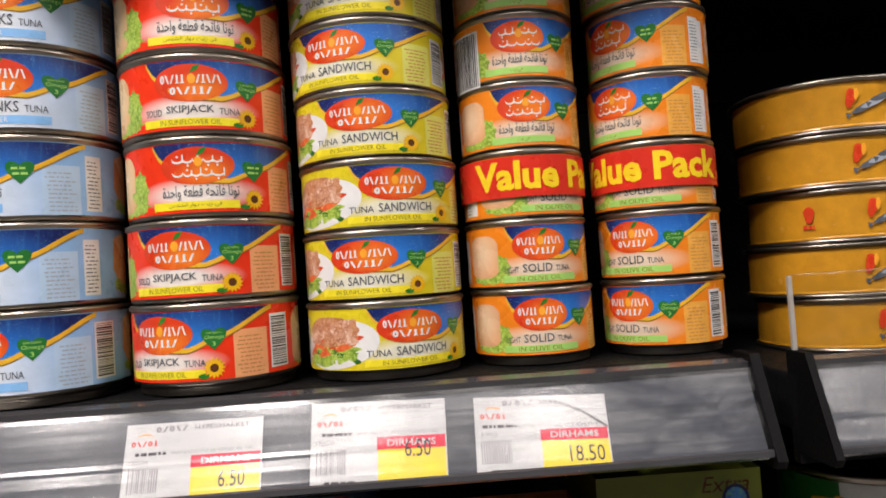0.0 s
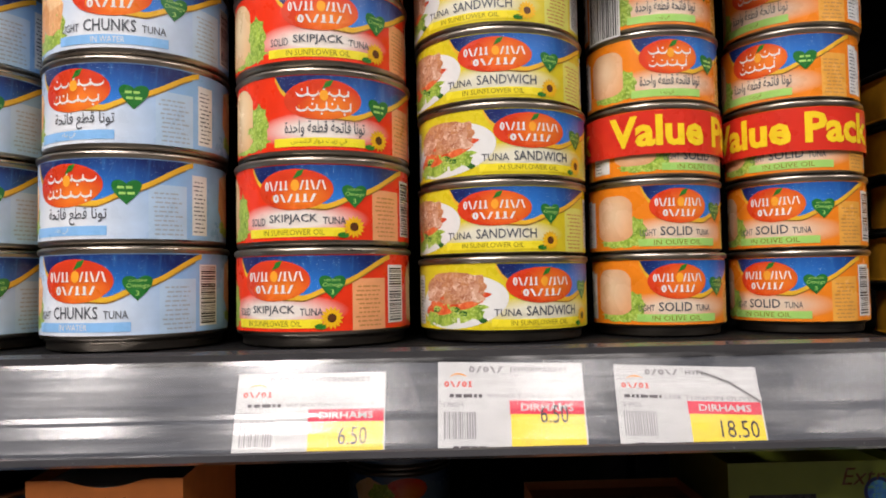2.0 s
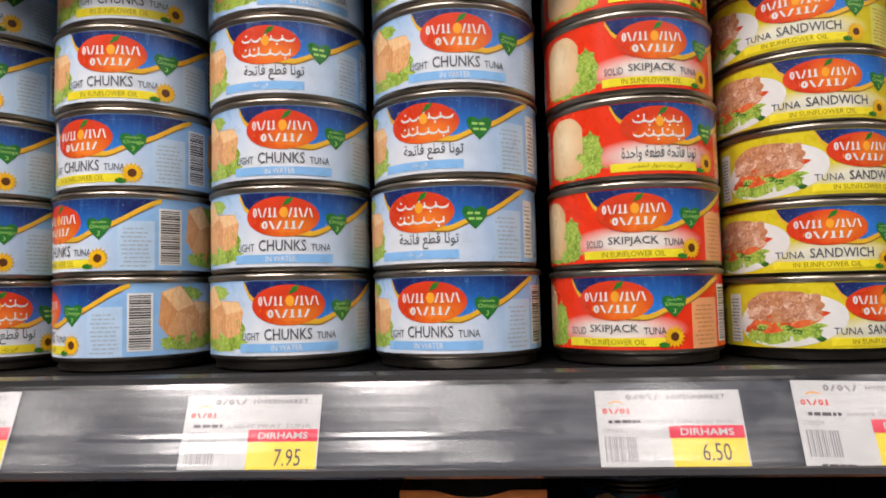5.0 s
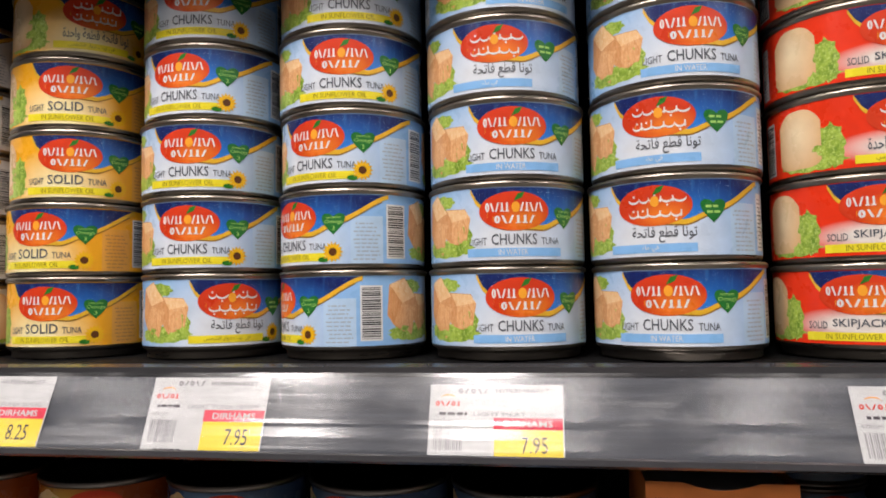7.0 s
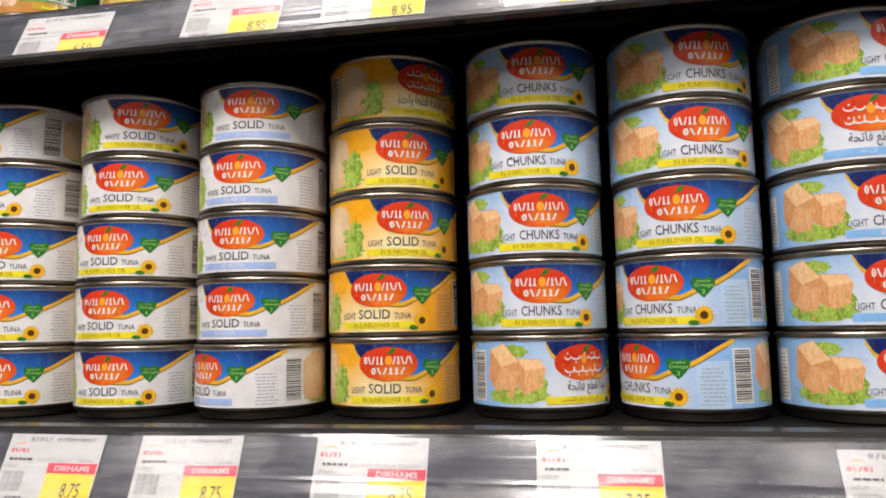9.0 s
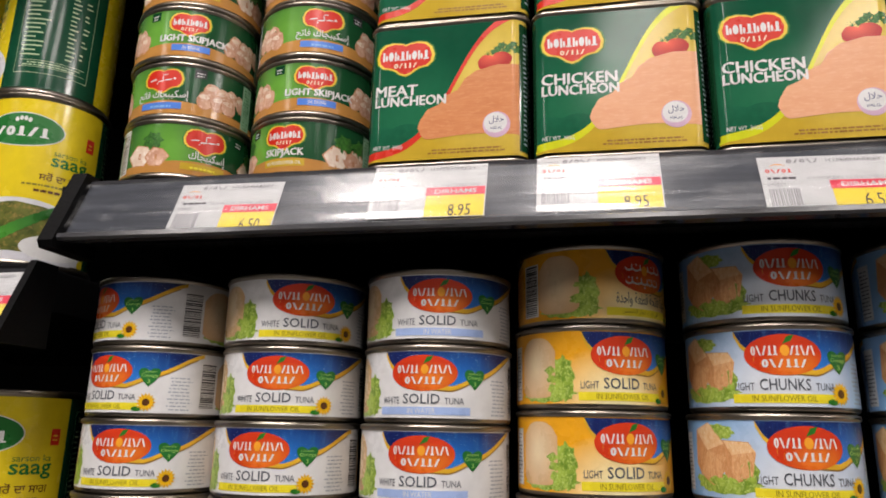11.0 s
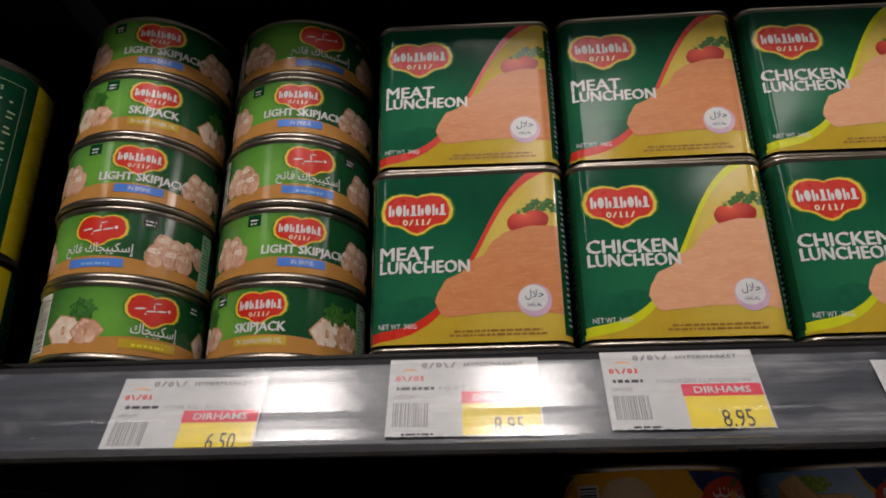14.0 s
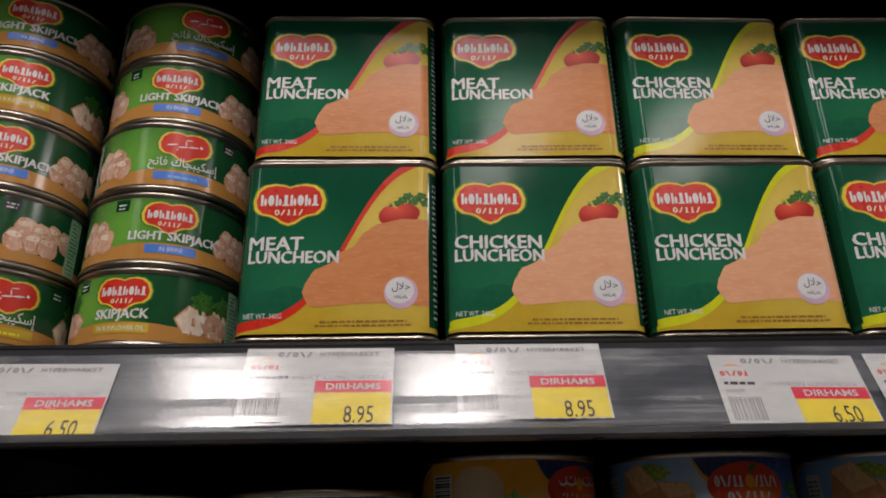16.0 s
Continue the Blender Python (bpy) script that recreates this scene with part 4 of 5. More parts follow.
def luncheon_tin(meat, w, d, h):
    if meat in TINS:
        return TINS[meat]
    rng = random.Random(3)
    word, loaf, line = ("MEAT", MEAT_LOAF, RED) if meat else ("CHICKEN", CHICKEN_LOAF, LIME)
    tin = thing("luncheon_tin", (0, 0, -5), "green and gold tin of %s luncheon with a loaf picture" % word.lower(), "food tin", "luncheon tins")
    rr = 0.009
    wrap = Rounded(w - 0.003, d - 0.003, rr)
    bm = bmesh.new()
    rings = []
    outer = Rounded(w, d, rr + 0.0015)
    us = [b for b in outer.breaks if b < outer.breaks[-1] - 1e-6]
    for off, z in ((-0.006, 0.002), (-0.003, 0.0), (-0.0004, 0.0006), (0, 0.0016), (-0.0004, 0.0026), (-0.0015, 0.0034), (-0.0015, h - 0.0034), (-0.0004, h - 0.0026), (0, h - 0.0014), (-0.0006, h - 0.0002), (-0.0025, h), (-0.004, h - 0.002), (-0.008, h - 0.0026)):
        rings.append([bm.verts.new(outer.at(u, z, off)[0]) for u in us])
    for a, b in zip(rings, rings[1:]):
        for i in range(len(us)):
            j = (i + 1) % len(us)
            bm.faces.new((a[i], a[j], b[j], b[i])).smooth = True
    bm.faces.new(rings[0][::-1])
    bm.faces.new(rings[-1])
    bmesh.ops.recalc_face_normals(bm, faces=bm.faces)
    part("body", bm, TIN, tin, "shiny steel body with rolled rims")
    lab = Art(wrap)
    lab_w = wrap.breaks[-1]
    v0, v1 = 0.0042, h - 0.0042
    H = v1 - v0
    half = (w - 0.003) / 2
    for sgn in (1, -1):
        lab.rect(min(0, sgn * lab_w), v0, max(0, sgn * lab_w), v1, GREEN_TIN, 0)
    label = lab.made("label", tin, "green printed face")
    art = Art(wrap)
    def curve(u):
        return v0 + H * (0.01 + 1.05 / (1 + math.exp(-4.2 * (u / half - 0.11))))

    art.between(lambda u: v0, lambda u: min(curve(u), v1), -half, half + 0.006, GOLD_TIN, 1)
    art.between(lambda u: curve(u) - 0.0008, lambda u: min(curve(u) + 0.0040, v1), -half, half * 0.98, line, 2)
    art.made("gold_field", label, "gold field with a curved edge line")
    art = Art(wrap)
    art.between(lambda u: v0 + 0.02 * H, lambda u: v0 + (0.255 + 0.022 * abs(math.sin(u * 190)) + 0.02 * math.sin(u * 60 + 1)) * H, -half, -0.30 * half, GREEN_LEAFY, 0.5)
    art.made("leaf_pattern", label, "lighter green scalloped leaves")
    art = Art(wrap)
    top = tube([(-0.34 * half, v0 + 0.20 * H), (-0.315 * half, v0 + 0.32 * H), (-0.22 * half, v0 + 0.40 * H), (-0.08 * half, v0 + 0.43 * H), (0.02 * half, v0 + 0.50 * H), (0.15 * half, v0 + 0.53 * H), (0.26 * half, v0 + 0.62 * H), (0.40 * half, v0 + 0.67 * H), (0.65 * half, v0 + 0.70 * H), (half + 0.005, v0 + 0.69 * H)])
    art.between(lambda u: v0 + 0.155 * H + 0.012 * H * math.sin(u * 90) + 0.09 * H * max(0.0, (-0.20 * half - u) / (0.14 * half)) ** 2.5, lambda u: top(u) - 0.035 * H, -0.34 * half, half + 0.005, loaf, 4)
    art.made("loaf_picture", label, "printed picture of a sliced loaf")
    art = Art(wrap)
    for dx, dv, rx in ((0.52, 0.685, 0.0056), (0.70, 0.700, 0.0066)):
        art.oval(dx * half, v0 + dv * H, rx, 0.0054, RIPE, 3.2 + dx, 24, 0.02, 4)
    for j in range(5):
        art.convex([(0.52 * half, v0 + 0.745 * H), (0.52 * half + 0.0035 * math.cos(0.5 + 0.55 * j), v0 + 0.745 * H + 0.0036 * math.sin(0.5 + 0.55 * j)), (0.52 * half + 0.0006, v0 + 0.739 * H)], LEAF, 4.2 + 0.05 * j)
    for j in range(9):
        art.oval((0.62 + 0.045 * j) * half, v0 + (0.765 + 0.022 * (j % 3)) * H, 0.0027, 0.0020, PARSLEY, 2.5 + 0.08 * j, 16, 0.2, 5, j)
    art.made("tomato_picture", label, "printed tomatoes and parsley")
    art = Art(wrap)
    crest(art, -0.52 * half, v0 + 0.775 * H, 0.0375, 2, "english")
    art.made("crest", label, "red crest with a gold rim")
    art = Art(wrap)
    for j in range(4):
        art.text(word, -0.90 * half + 0.0002 * j, v0 + 0.480 * H + 0.00012 * (j - 1), 0.0265 if meat else 0.0438, 0.0070, WHITE, 4 + 0.3 * j)
        art.text("LUNCHEON", -0.90 * half + 0.0002 * j, v0 + 0.402 * H + 0.00012 * (j - 1), 0.0446, 0.0064, WHITE, 4 + 0.3 * j)
    art.made("name_lettering", label)
    art = Art(wrap)
    art.text("NET WT. 340G", -0.90 * half, v0 + 0.085 * H, 0.0185, 0.0026, WHITE, 4)
    art.made("weight_lettering", label)
    art = Art(wrap)
    art.bars(-0.012, v0 + 0.036 * H, 0.045, v0 + 0.080 * H, 2, GOLD_DARK, 4, rng, 0.55)
    art.made("small_print", label)
    art = Art(wrap)
    art.oval(0.64 * half, v0 + 0.225 * H, 0.0083, 0.0083, PINK_BADGE, 5, 36)
    art.oval(0.64 * half - 0.0006, v0 + 0.238 * H, 0.0070, 0.0066, WHITE, 6, 36)
    art.text(arabic("حلال"), 0.64 * half - 0.0045, v0 + 0.228 * H, 0.009, 0.0052, BLUE_INK, 7)
    art.text("HALAL", 0.64 * half - 0.0035, v0 + 0.190 * H, 0.007, 0.0018, BLUE_INK, 7)
    art.made("round_badge", label, "white and lilac round badge")
    art = Art(wrap)
    art.rect(half - 0.004, v0 + 0.03 * H, half + 0.045, v0 + 0.97 * H, GREEN_DARK, 5)
    for j in range(5):
        art.bars(half - 0.0015 + j * 0.006, v0 + 0.08 * H, half + 0.0030 + j * 0.006, v0 + 0.92 * H, 24, CARD_GREY if j else FAINT, 6, rng, 0.4)
    art.rect(-half - 0.045, v0 + 0.03 * H, -half + 0.001, v0 + 0.97 * H, GREEN_DARK, 5)
    for j in range(5):
        art.bars(-half - 0.012 - j * 0.006, v0 + 0.08 * H, -half - 0.0075 - j * 0.006, v0 + 0.92 * H, 24, FAINT, 6, rng, 0.4)
    art.made("side_print", label, "small pale print on dark green")
    TINS[meat] = tin
    return tin


BLUE_INK = ink("dark_blue_print", (0.03, 0.05, 0.16))
PINK_BADGE = ink("lilac_badge_print", (0.62, 0.42, 0.55))
TIN_W, TIN_D, TIN_H = 0.1018, 0.058, 0.0980
for i, x in enumerate((-0.660, -0.557, -0.4545, -0.352, -0.249)):
    for j in range(2):
        meat = (i == 0) or (i == 1 and j == 1) or (i == 3 and j == 1) or i == 4
        copy_thing(luncheon_tin(meat, TIN_W, TIN_D, TIN_H), pose(x + 0.001 * j, 0.3785 + 0.004 * j, SHELF_B + 0.0008 + j * (TIN_H + 0.0004), 0, 0, (0.6, -0.8, 0.9, -0.5, 0)[i] * (1 if j else -0.6)))
for ob in list(TINS.values()):
    for o in list(ob.children_recursive) + [ob]:
        bpy.data.objects.remove(o)


# ---- green fish cans ----
FISH = {}


def fish_can(kind, r, h):
    if kind in FISH:
        return FISH[kind]
    rng = random.Random(kind)
    brine = kind == "brine"
    can = thing("fish_can", (0, 0, -5), "green skipjack can with a %s bar, stacked" % ("blue" if brine else "brown"), "food can", "green fish cans")
    part("body", can_body(r, h), TIN, can, "tinned steel body with rolled rims")
    wrap = Round(r - 0.0012)
    v0, v1 = 0.0040, h - 0.0032
    H, half = v1 - v0, math.pi * wrap.r
    base = Art(wrap)
    for k in (0, 1):
        base.du = k * half
        base.rect(-half / 2, v0, half / 2, v1, GREEN_CAN, 0)
    label = base.made("label", can, "glossy green printed label")
    for k in (0, 1):
        table, picture, mark, lettering, info = (Art(wrap, k * half) for _ in range(5))
        picture.lift, picture.gain, info.lift, info.gain = 0.9, 0.2, 2.4, 0.35
        mark.lift, mark.gain = 1.5, 0.7
        table.between(lambda u: v0, lambda u: v0 + (0.20 + 0.07 * math.cos(u / half * 2 * math.pi)) * H, -half / 2, half / 2, TABLE_BROWN, 1)
        for side, n in ((-0.042, 9), (0.036, 8), (0.050, 5)):
            if not brine:
                picture.oval(side + (0.008 if side < 0 else 0.004), v0 + 0.64 * H, 0.0068, 0.0058, PARSLEY, 2, 30, 0.16, 7, 1)
                for j, (dx, dv, a, b) in enumerate(((0.0, 0.34, 0.0098, 0.0078), (0.012, 0.31, 0.0078, 0.0068))):
                    shape = ((-1.0, 0.05), (-0.35, 0.95), (0.45, 0.75), (1.0, 0.10), (0.35, -0.85), (-0.55, -0.80))
                    for grow, mat, lay in ((1.1, TAN_C, 3), (1.0, CREAM_FISH if j == 0 else PINK_FISH, 3.5)):
                        picture.star([(side + dx + px * a * grow, v0 + dv * H + pz * b * grow) for px, pz in shape], mat, lay + 1.2 * j)
                    picture.rect(side + dx - a * 0.15, v0 + dv * H - b * 0.3, side + dx + a * 0.05, v0 + dv * H + b * 0.25, TAN_C, 4 + 1.2 * j)
            else:
                picture.oval(side + 0.004, v0 + 0.50 * H, 0.004, 0.004, PARSLEY, 2, 26, 0.16, 7, 1)
                for j, (dx, dv) in enumerate(((-0.0030, 0.54), (0.0050, 0.50), (-0.0070, 0.36), (0.0015, 0.34), (0.0090, 0.32))[:n // 2 + 1]):
                    x, y, a, b, tl = side + dx, v0 + dv * H + rng.uniform(-0.0006, 0.0006), rng.uniform(0.0046, 0.0056), rng.uniform(0.0052, 0.0064), rng.uniform(-0.4, 0.4)
                    picture.oval(x, y - 0.0004, a * 1.08, b * 1.06, TAN_C, 3 + j * 1.2, 20, 0.05, 3, j, tl)
                    picture.oval(x, y, a, b, PINK_FISH, 3.4 + j * 1.2, 20, 0.06, 4, j, tl)
                    picture.oval(x - a * 0.2, y + b * 0.40, a * 0.62, b * 0.26, CREAM_FISH, 3.8 + j * 1.2, 16, 0.06, 3, j, tl)
        crest(mark, 0.0, v0 + 0.70 * H, 0.0285, 2, "english" if k == 0 else "arabic")
        if k == 0:
            if brine:
                for j in range(3):
                    lettering.text("LIGHT SKIPJACK", -0.0195 + 0.0002 * j, v0 + 0.265 * H + 0.0001 * j, 0.0455, 0.0062, WHITE, 6 + 0.2 * j, 0.006)
                lettering.rect(-0.0105, v0 + 0.105 * H, 0.0145, v0 + 0.240 * H, BLUE_BAR, 5)
                lettering.text("IN BRINE", -0.0035, v0 + 0.14 * H, 0.0115, 0.0024, WHITE, 6)
            else:
                for j in range(3):
                    lettering.text("SKIPJACK", -0.0130 + 0.0002 * j, v0 + 0.27 * H + 0.0001 * j, 0.0265, 0.0064, WHITE, 6 + 0.2 * j, 0.006)
                lettering.rect(-0.0130, v0 + 0.105 * H, 0.0145, v0 + 0.245 * H, GOLD_TIN, 5)
                lettering.text("IN SUNFLOWER OIL", -0.0110, v0 + 0.14 * H, 0.0235, 0.0024, WHITE, 6)
        else:
            lettering.text(arabic("إسكيبجاك فاتح" if brine else "إسكيبجاك"), -0.018 if brine else -0.010, v0 + 0.25 * H, 0.036 if brine else 0.024, 0.0078, WHITE, 6, 0.008)
            lettering.rect(-0.0145, v0 + 0.09 * H, 0.0140, v0 + 0.225 * H, BLUE_BAR if brine else GOLD_TIN, 5)
            lettering.bars(-0.009, v0 + 0.12 * H, 0.009, v0 + 0.21 * H, 1, SKY_BAR if brine else YELLOW, 6, rng)
        tag = 0.0205 if k else -0.0290
        info.rect(tag, v1 - 0.0075, tag + 0.0078, v1 - 0.0010, BLACK_TEXT if (brine and k) else GREEN_DARK, 2)
        info.bars(tag + 0.0010, v1 - 0.0065, tag + 0.0068, v1 - 0.0025, 2, WHITE, 3, rng, 0.4)
        info.rect(0.0565, v0 + 0.02 * H, 0.0660, v0 + 0.97 * H, PALE_PANEL, 2)
        info.bars(0.0575, v0 + 0.06 * H, 0.0650, v0 + 0.94 * H, 14, HEART, 3, rng, 0.35)
        if k == 1:
            info.barcode(-0.066, v0 + 0.05 * H, -0.055, v0 + 0.95 * H, 4, rng, False)
        table.made("table_print", label, "brown printed table edge")
        picture.made("picture", label, "printed pieces of fish and parsley")
        mark.made("crest", label, "red crest with a gold rim")
        lettering.made("lettering", label)
        info.made("information_panel", label, "small print panel")
    FISH[kind] = can
    return can


CREAM_FISH = food("cream_fish_print", (0.66, 0.48, 0.36), (0.80, 0.68, 0.56), (0.84, 0.76, 0.66), 70)
PALE_PANEL = ink("pale_green_panel_print", (0.30, 0.48, 0.32))
FISH_COLUMNS = [
    (-0.852, 0.418, ("oil", 225), ("brine", 181), ("brine", 21), ("oil", 24), ("brine", 19)),
    (-0.7625, 0.427, ("oil", -5), ("brine", 19), ("brine", 203), ("brine", 9), ("brine", 205)),
]
for cx, cy, *stack in FISH_COLUMNS:
    for i, (kind, turn) in enumerate(stack):
        dx = rng.uniform(-0.0015, 0.0015) if i else 0
        copy_thing(fish_can(kind, 0.0435, 0.0416), pose(cx + dx, cy + rng.uniform(-0.001, 0.001), SHELF_B + 0.0008 + i * 0.0418, 0, 0, turn))
for ob in list(FISH.values()):
    for o in list(ob.children_recursive) + [ob]:
        bpy.data.objects.remove(o)


# ---- price cards ----
CARD_LINE = "SKIP JACK TUNA SOLID IN OIL"


def price_card(x, z_top, price, rail_y, rail_z, line, size="170GM", roll=0.0, up=0.10, w=0.0645, code=True):
    """A paper card behind the rail's clear cover. rail_z is the top of the shelf."""
    slope = 0.0205 / 0.047
    h = 0.0385
    zb = max(z_top - h * math.cos(math.atan(slope)), rail_z - 0.0428)
    h = (z_top - zb) / math.cos(math.atan(slope))
    y = rail_y - 0.0215 + (zb - (rail_z - 0.050)) * slope - 0.0012
    card = thing("price_card", (x, y, zb), "white paper price card with red and yellow price field", "price card", "price cards")
    card.matrix_basis = pose(x, y, zb, -math.degrees(math.atan(slope)), roll, 0)
    paper = Art(Flat())
    rng = random.Random(price + line)
    n = 26
    edge = [(-w / 2 + w * i / n, 0.0004 * (i % 2)) for i in range(n + 1)]
    paper.face(edge + [(w / 2, h), (-w / 2, h)], CARD, 0)
    ob = paper.made("paper", card, "white card with a perforated edge")
    head = Art(Flat())
    strokes(head, -w * 0.17, h * 0.915, w * 0.24, h * 0.075, "osozs", CARD_GREY, 1)
    head.text("HYPERMARKET", 0.0, h * 0.885, w * 0.40, h * 0.058, CARD_INK, 1)
    head.made("heading", ob)
    mark = Art(Flat())
    strokes(mark, -w * 0.36, h * 0.74, w * 0.20, h * 0.070, "ozsoi", CARD_MARK, 1)
    for i in range(6):
        a, b = math.pi * i / 6, math.pi * (i + 1) / 6
        mark.face([(-w * 0.36 + w * 0.06 * math.cos(q), h * (0.81 + r * math.sin(q))) for r, q in ((0.06, a), (0.06, b), (0.04, b), (0.04, a))], CARD_ORANGE, 1)
    mark.made("shop_mark", ob, "small red and orange shop mark")
    words = Art(Flat())
    words.bars(-w * 0.46, h * 0.585, -w * 0.18, h * 0.625, 1, CARD_INK, 1, rng, 1.0)
    words.text(line, -w * 0.165, h * 0.572, w * 0.60, h * 0.055, CARD_GREY, 1)
    words.text(size, -w * 0.46, h * 0.475, w * 0.13, h * 0.05, CARD_GREY, 1)
    words.bars(-w * 0.40, h * 0.02, -w * 0.12, h * 0.06, 1, CARD_INK, 1, rng, 0.6)
    words.made("wording", ob)
    if code:
        bars = Art(Flat())
        u, end = -w * 0.46, -w * 0.24
        while u < end:
            b = rng.choice((0.0003, 0.0005, 0.0007))
            bars.rect(u, h * 0.12, u + b, h * 0.42, CARD_GREY, 1)
            u += b + rng.choice((0.0003, 0.0004, 0.0006))
        bars.made("bar_code", ob)
    field = Art(Flat())
    field.rect(-0.01 * w, h * 0.015, w * 0.49, h * 0.40, CARD_YELLOW, 1)
    field.made("yellow_field", ob)
    band = Art(Flat())
    band.rect(-0.015 * w, h * 0.40, w * 0.49, h * 0.555, CARD_RED, 2)
    band.text("DIRHAMS", 0.06 * w, h * 0.435, w * 0.36, h * 0.085, CARD, 3, 0.02)
    band.made("red_band", ob)
    fig = Art(Flat())
    fig.text(price, 0.19 * w, h * up, w * (0.19 if len(price) < 5 else 0.26), h * 0.21, CARD_INK, 4, 0.0)
    fig.made("price", ob)
    if price == "18.50":
        curl = Art(Flat())
        curl.face([(w * 0.08, h * 0.95), (w * 0.30, h * 0.80), (w * 0.50, h * 0.56), (w * 0.47, h * 1.0)], CARD, 22)
        # shadow of the loose corner, painted as a grey sliver along its lower edge
        curl.face([(w * 0.08, h * 0.94), (w * 0.30, h * 0.785), (w * 0.50, h * 0.54), (w * 0.50, h * 0.56), (w * 0.30, h * 0.80), (w * 0.08, h * 0.95)], CARD_GREY, 12)
        curl.made("curled_corner", ob, "loose corner of the paper curling forward over a painted grey shadow")
    return card


CARD_MARK = ink("card_mark_red", (0.60, 0.06, 0.04), rough=0.5, coat=0.0)
CARD_ORANGE = ink("card_mark_orange", (0.80, 0.33, 0.05), rough=0.5, coat=0.0)
LIGHT_LINE, WATER_LINE = "LIGHT TUNA 185GM", "LIGHT MEAT TUNA"
for x, zt, price, line, size, roll, up in (
        (-0.7715, 1.3405, "8.75", "WHITE SOLID TUNA", "170GM", 0.5, 0.05),
        (-0.6825, 1.3405, "8.75", "WHITE SOLID TUNA", "170GM", -0.5, 0.05),
        (-0.5735, 1.3405, "8.25", "LIGHT TUNA SOLID", "185GM", 0.4, 0.11),
        (-0.4500, 1.3400, "7.95", LIGHT_LINE, "185GM", 0.0, 0.10),
        (-0.3015, 1.3370, "7.95", WATER_LINE, "185GM", 0.0, 0.10),
        (-0.1105, 1.3368, "6.50", CARD_LINE, "170GM", 0.2, 0.13),
        (-0.0235, 1.3395, "6.50", CARD_LINE, "170GM", 1.6, 0.30),
        (0.0545, 1.3365, "18.50", "LITE TUNA IN OLIVE", "", 2.4, 0.12)):
    price_card(x, zt, price, 0.35, SHELF_A, line, size or "3 PCS", roll, up)
for x, zt, price, line, roll, up in (
        (-0.7815, 1.6125, "6.50", "TUNA FISH IN OIL 185GM", 0.6, 0.06),
        (-0.6630, 1.6185, "8.95", "MEAT LUNCHEON", 0.3, 0.02),
        (-0.5715, 1.6195, "8.95", "CHICKEN LUNCHEON", 0.3, 0.02),
        (-0.4600, 1.6122, "6.50", "CHICKEN LUNCHEON", 1.0, 0.10),
        (-0.3900, 1.6122, "6.50", "MEAT LUNCHEON", 0.4, 0.08)):
    price_card(x, zt, price, 0.359, RAIL_B, line, "340GM", roll, up)


# ---- the bay to the east: yellow oval tins behind a clear fence ----
EAST_Z, EAST_L = 1.336, 0.190
shelf_board("shelf_board", EAST_L, 1.1, EAST_Z, "black steel shelf board holding yellow oval tins")
shelf_board("shelf_board", EAST_L, 1.1, 1.09, "black steel shelf board below the yellow tins")
shelf_board("shelf_board", EAST_L, 1.1, 1.66, "black steel shelf board above the yellow tins")
price_rail(EAST_L + 0.004, 1.1, EAST_Z + 0.009, "grey price rail with clear cover under yellow tins", True, False)
fence = thing("shelf_fence", (0.191, 0.356, EAST_Z), "clear plastic fence along the shelf front", "shelf fence")
part("pane", bevel_box(0.0022, 0.9, 0, 0.002, 0, 0.050), clear("fence_plastic", 0.05, (0.93, 0.94, 0.92), 0.02), fence).visible_shadow = False
part("edge", bevel_box(0.0, 0.0022, -0.0002, 0.0022, 0, 0.0502, 0.0004), paint("polished_plastic_edge", (0.36, 0.34, 0.31), 0.2, 0.1, 40, 0.02), fence, "bright polished edge")
part("edge", bevel_box(0.0024, 0.9, 0.0, 0.002, 0.0502, 0.0510, 0.0002), RAIL_RIDGE, fence, "thin polished upper edge").visible_shadow = False

TIN_GOLD = ink("golden_yellow_tin", (0.60, 0.28, 0.018), rough=0.22, coat=0.6, vary=0.12)


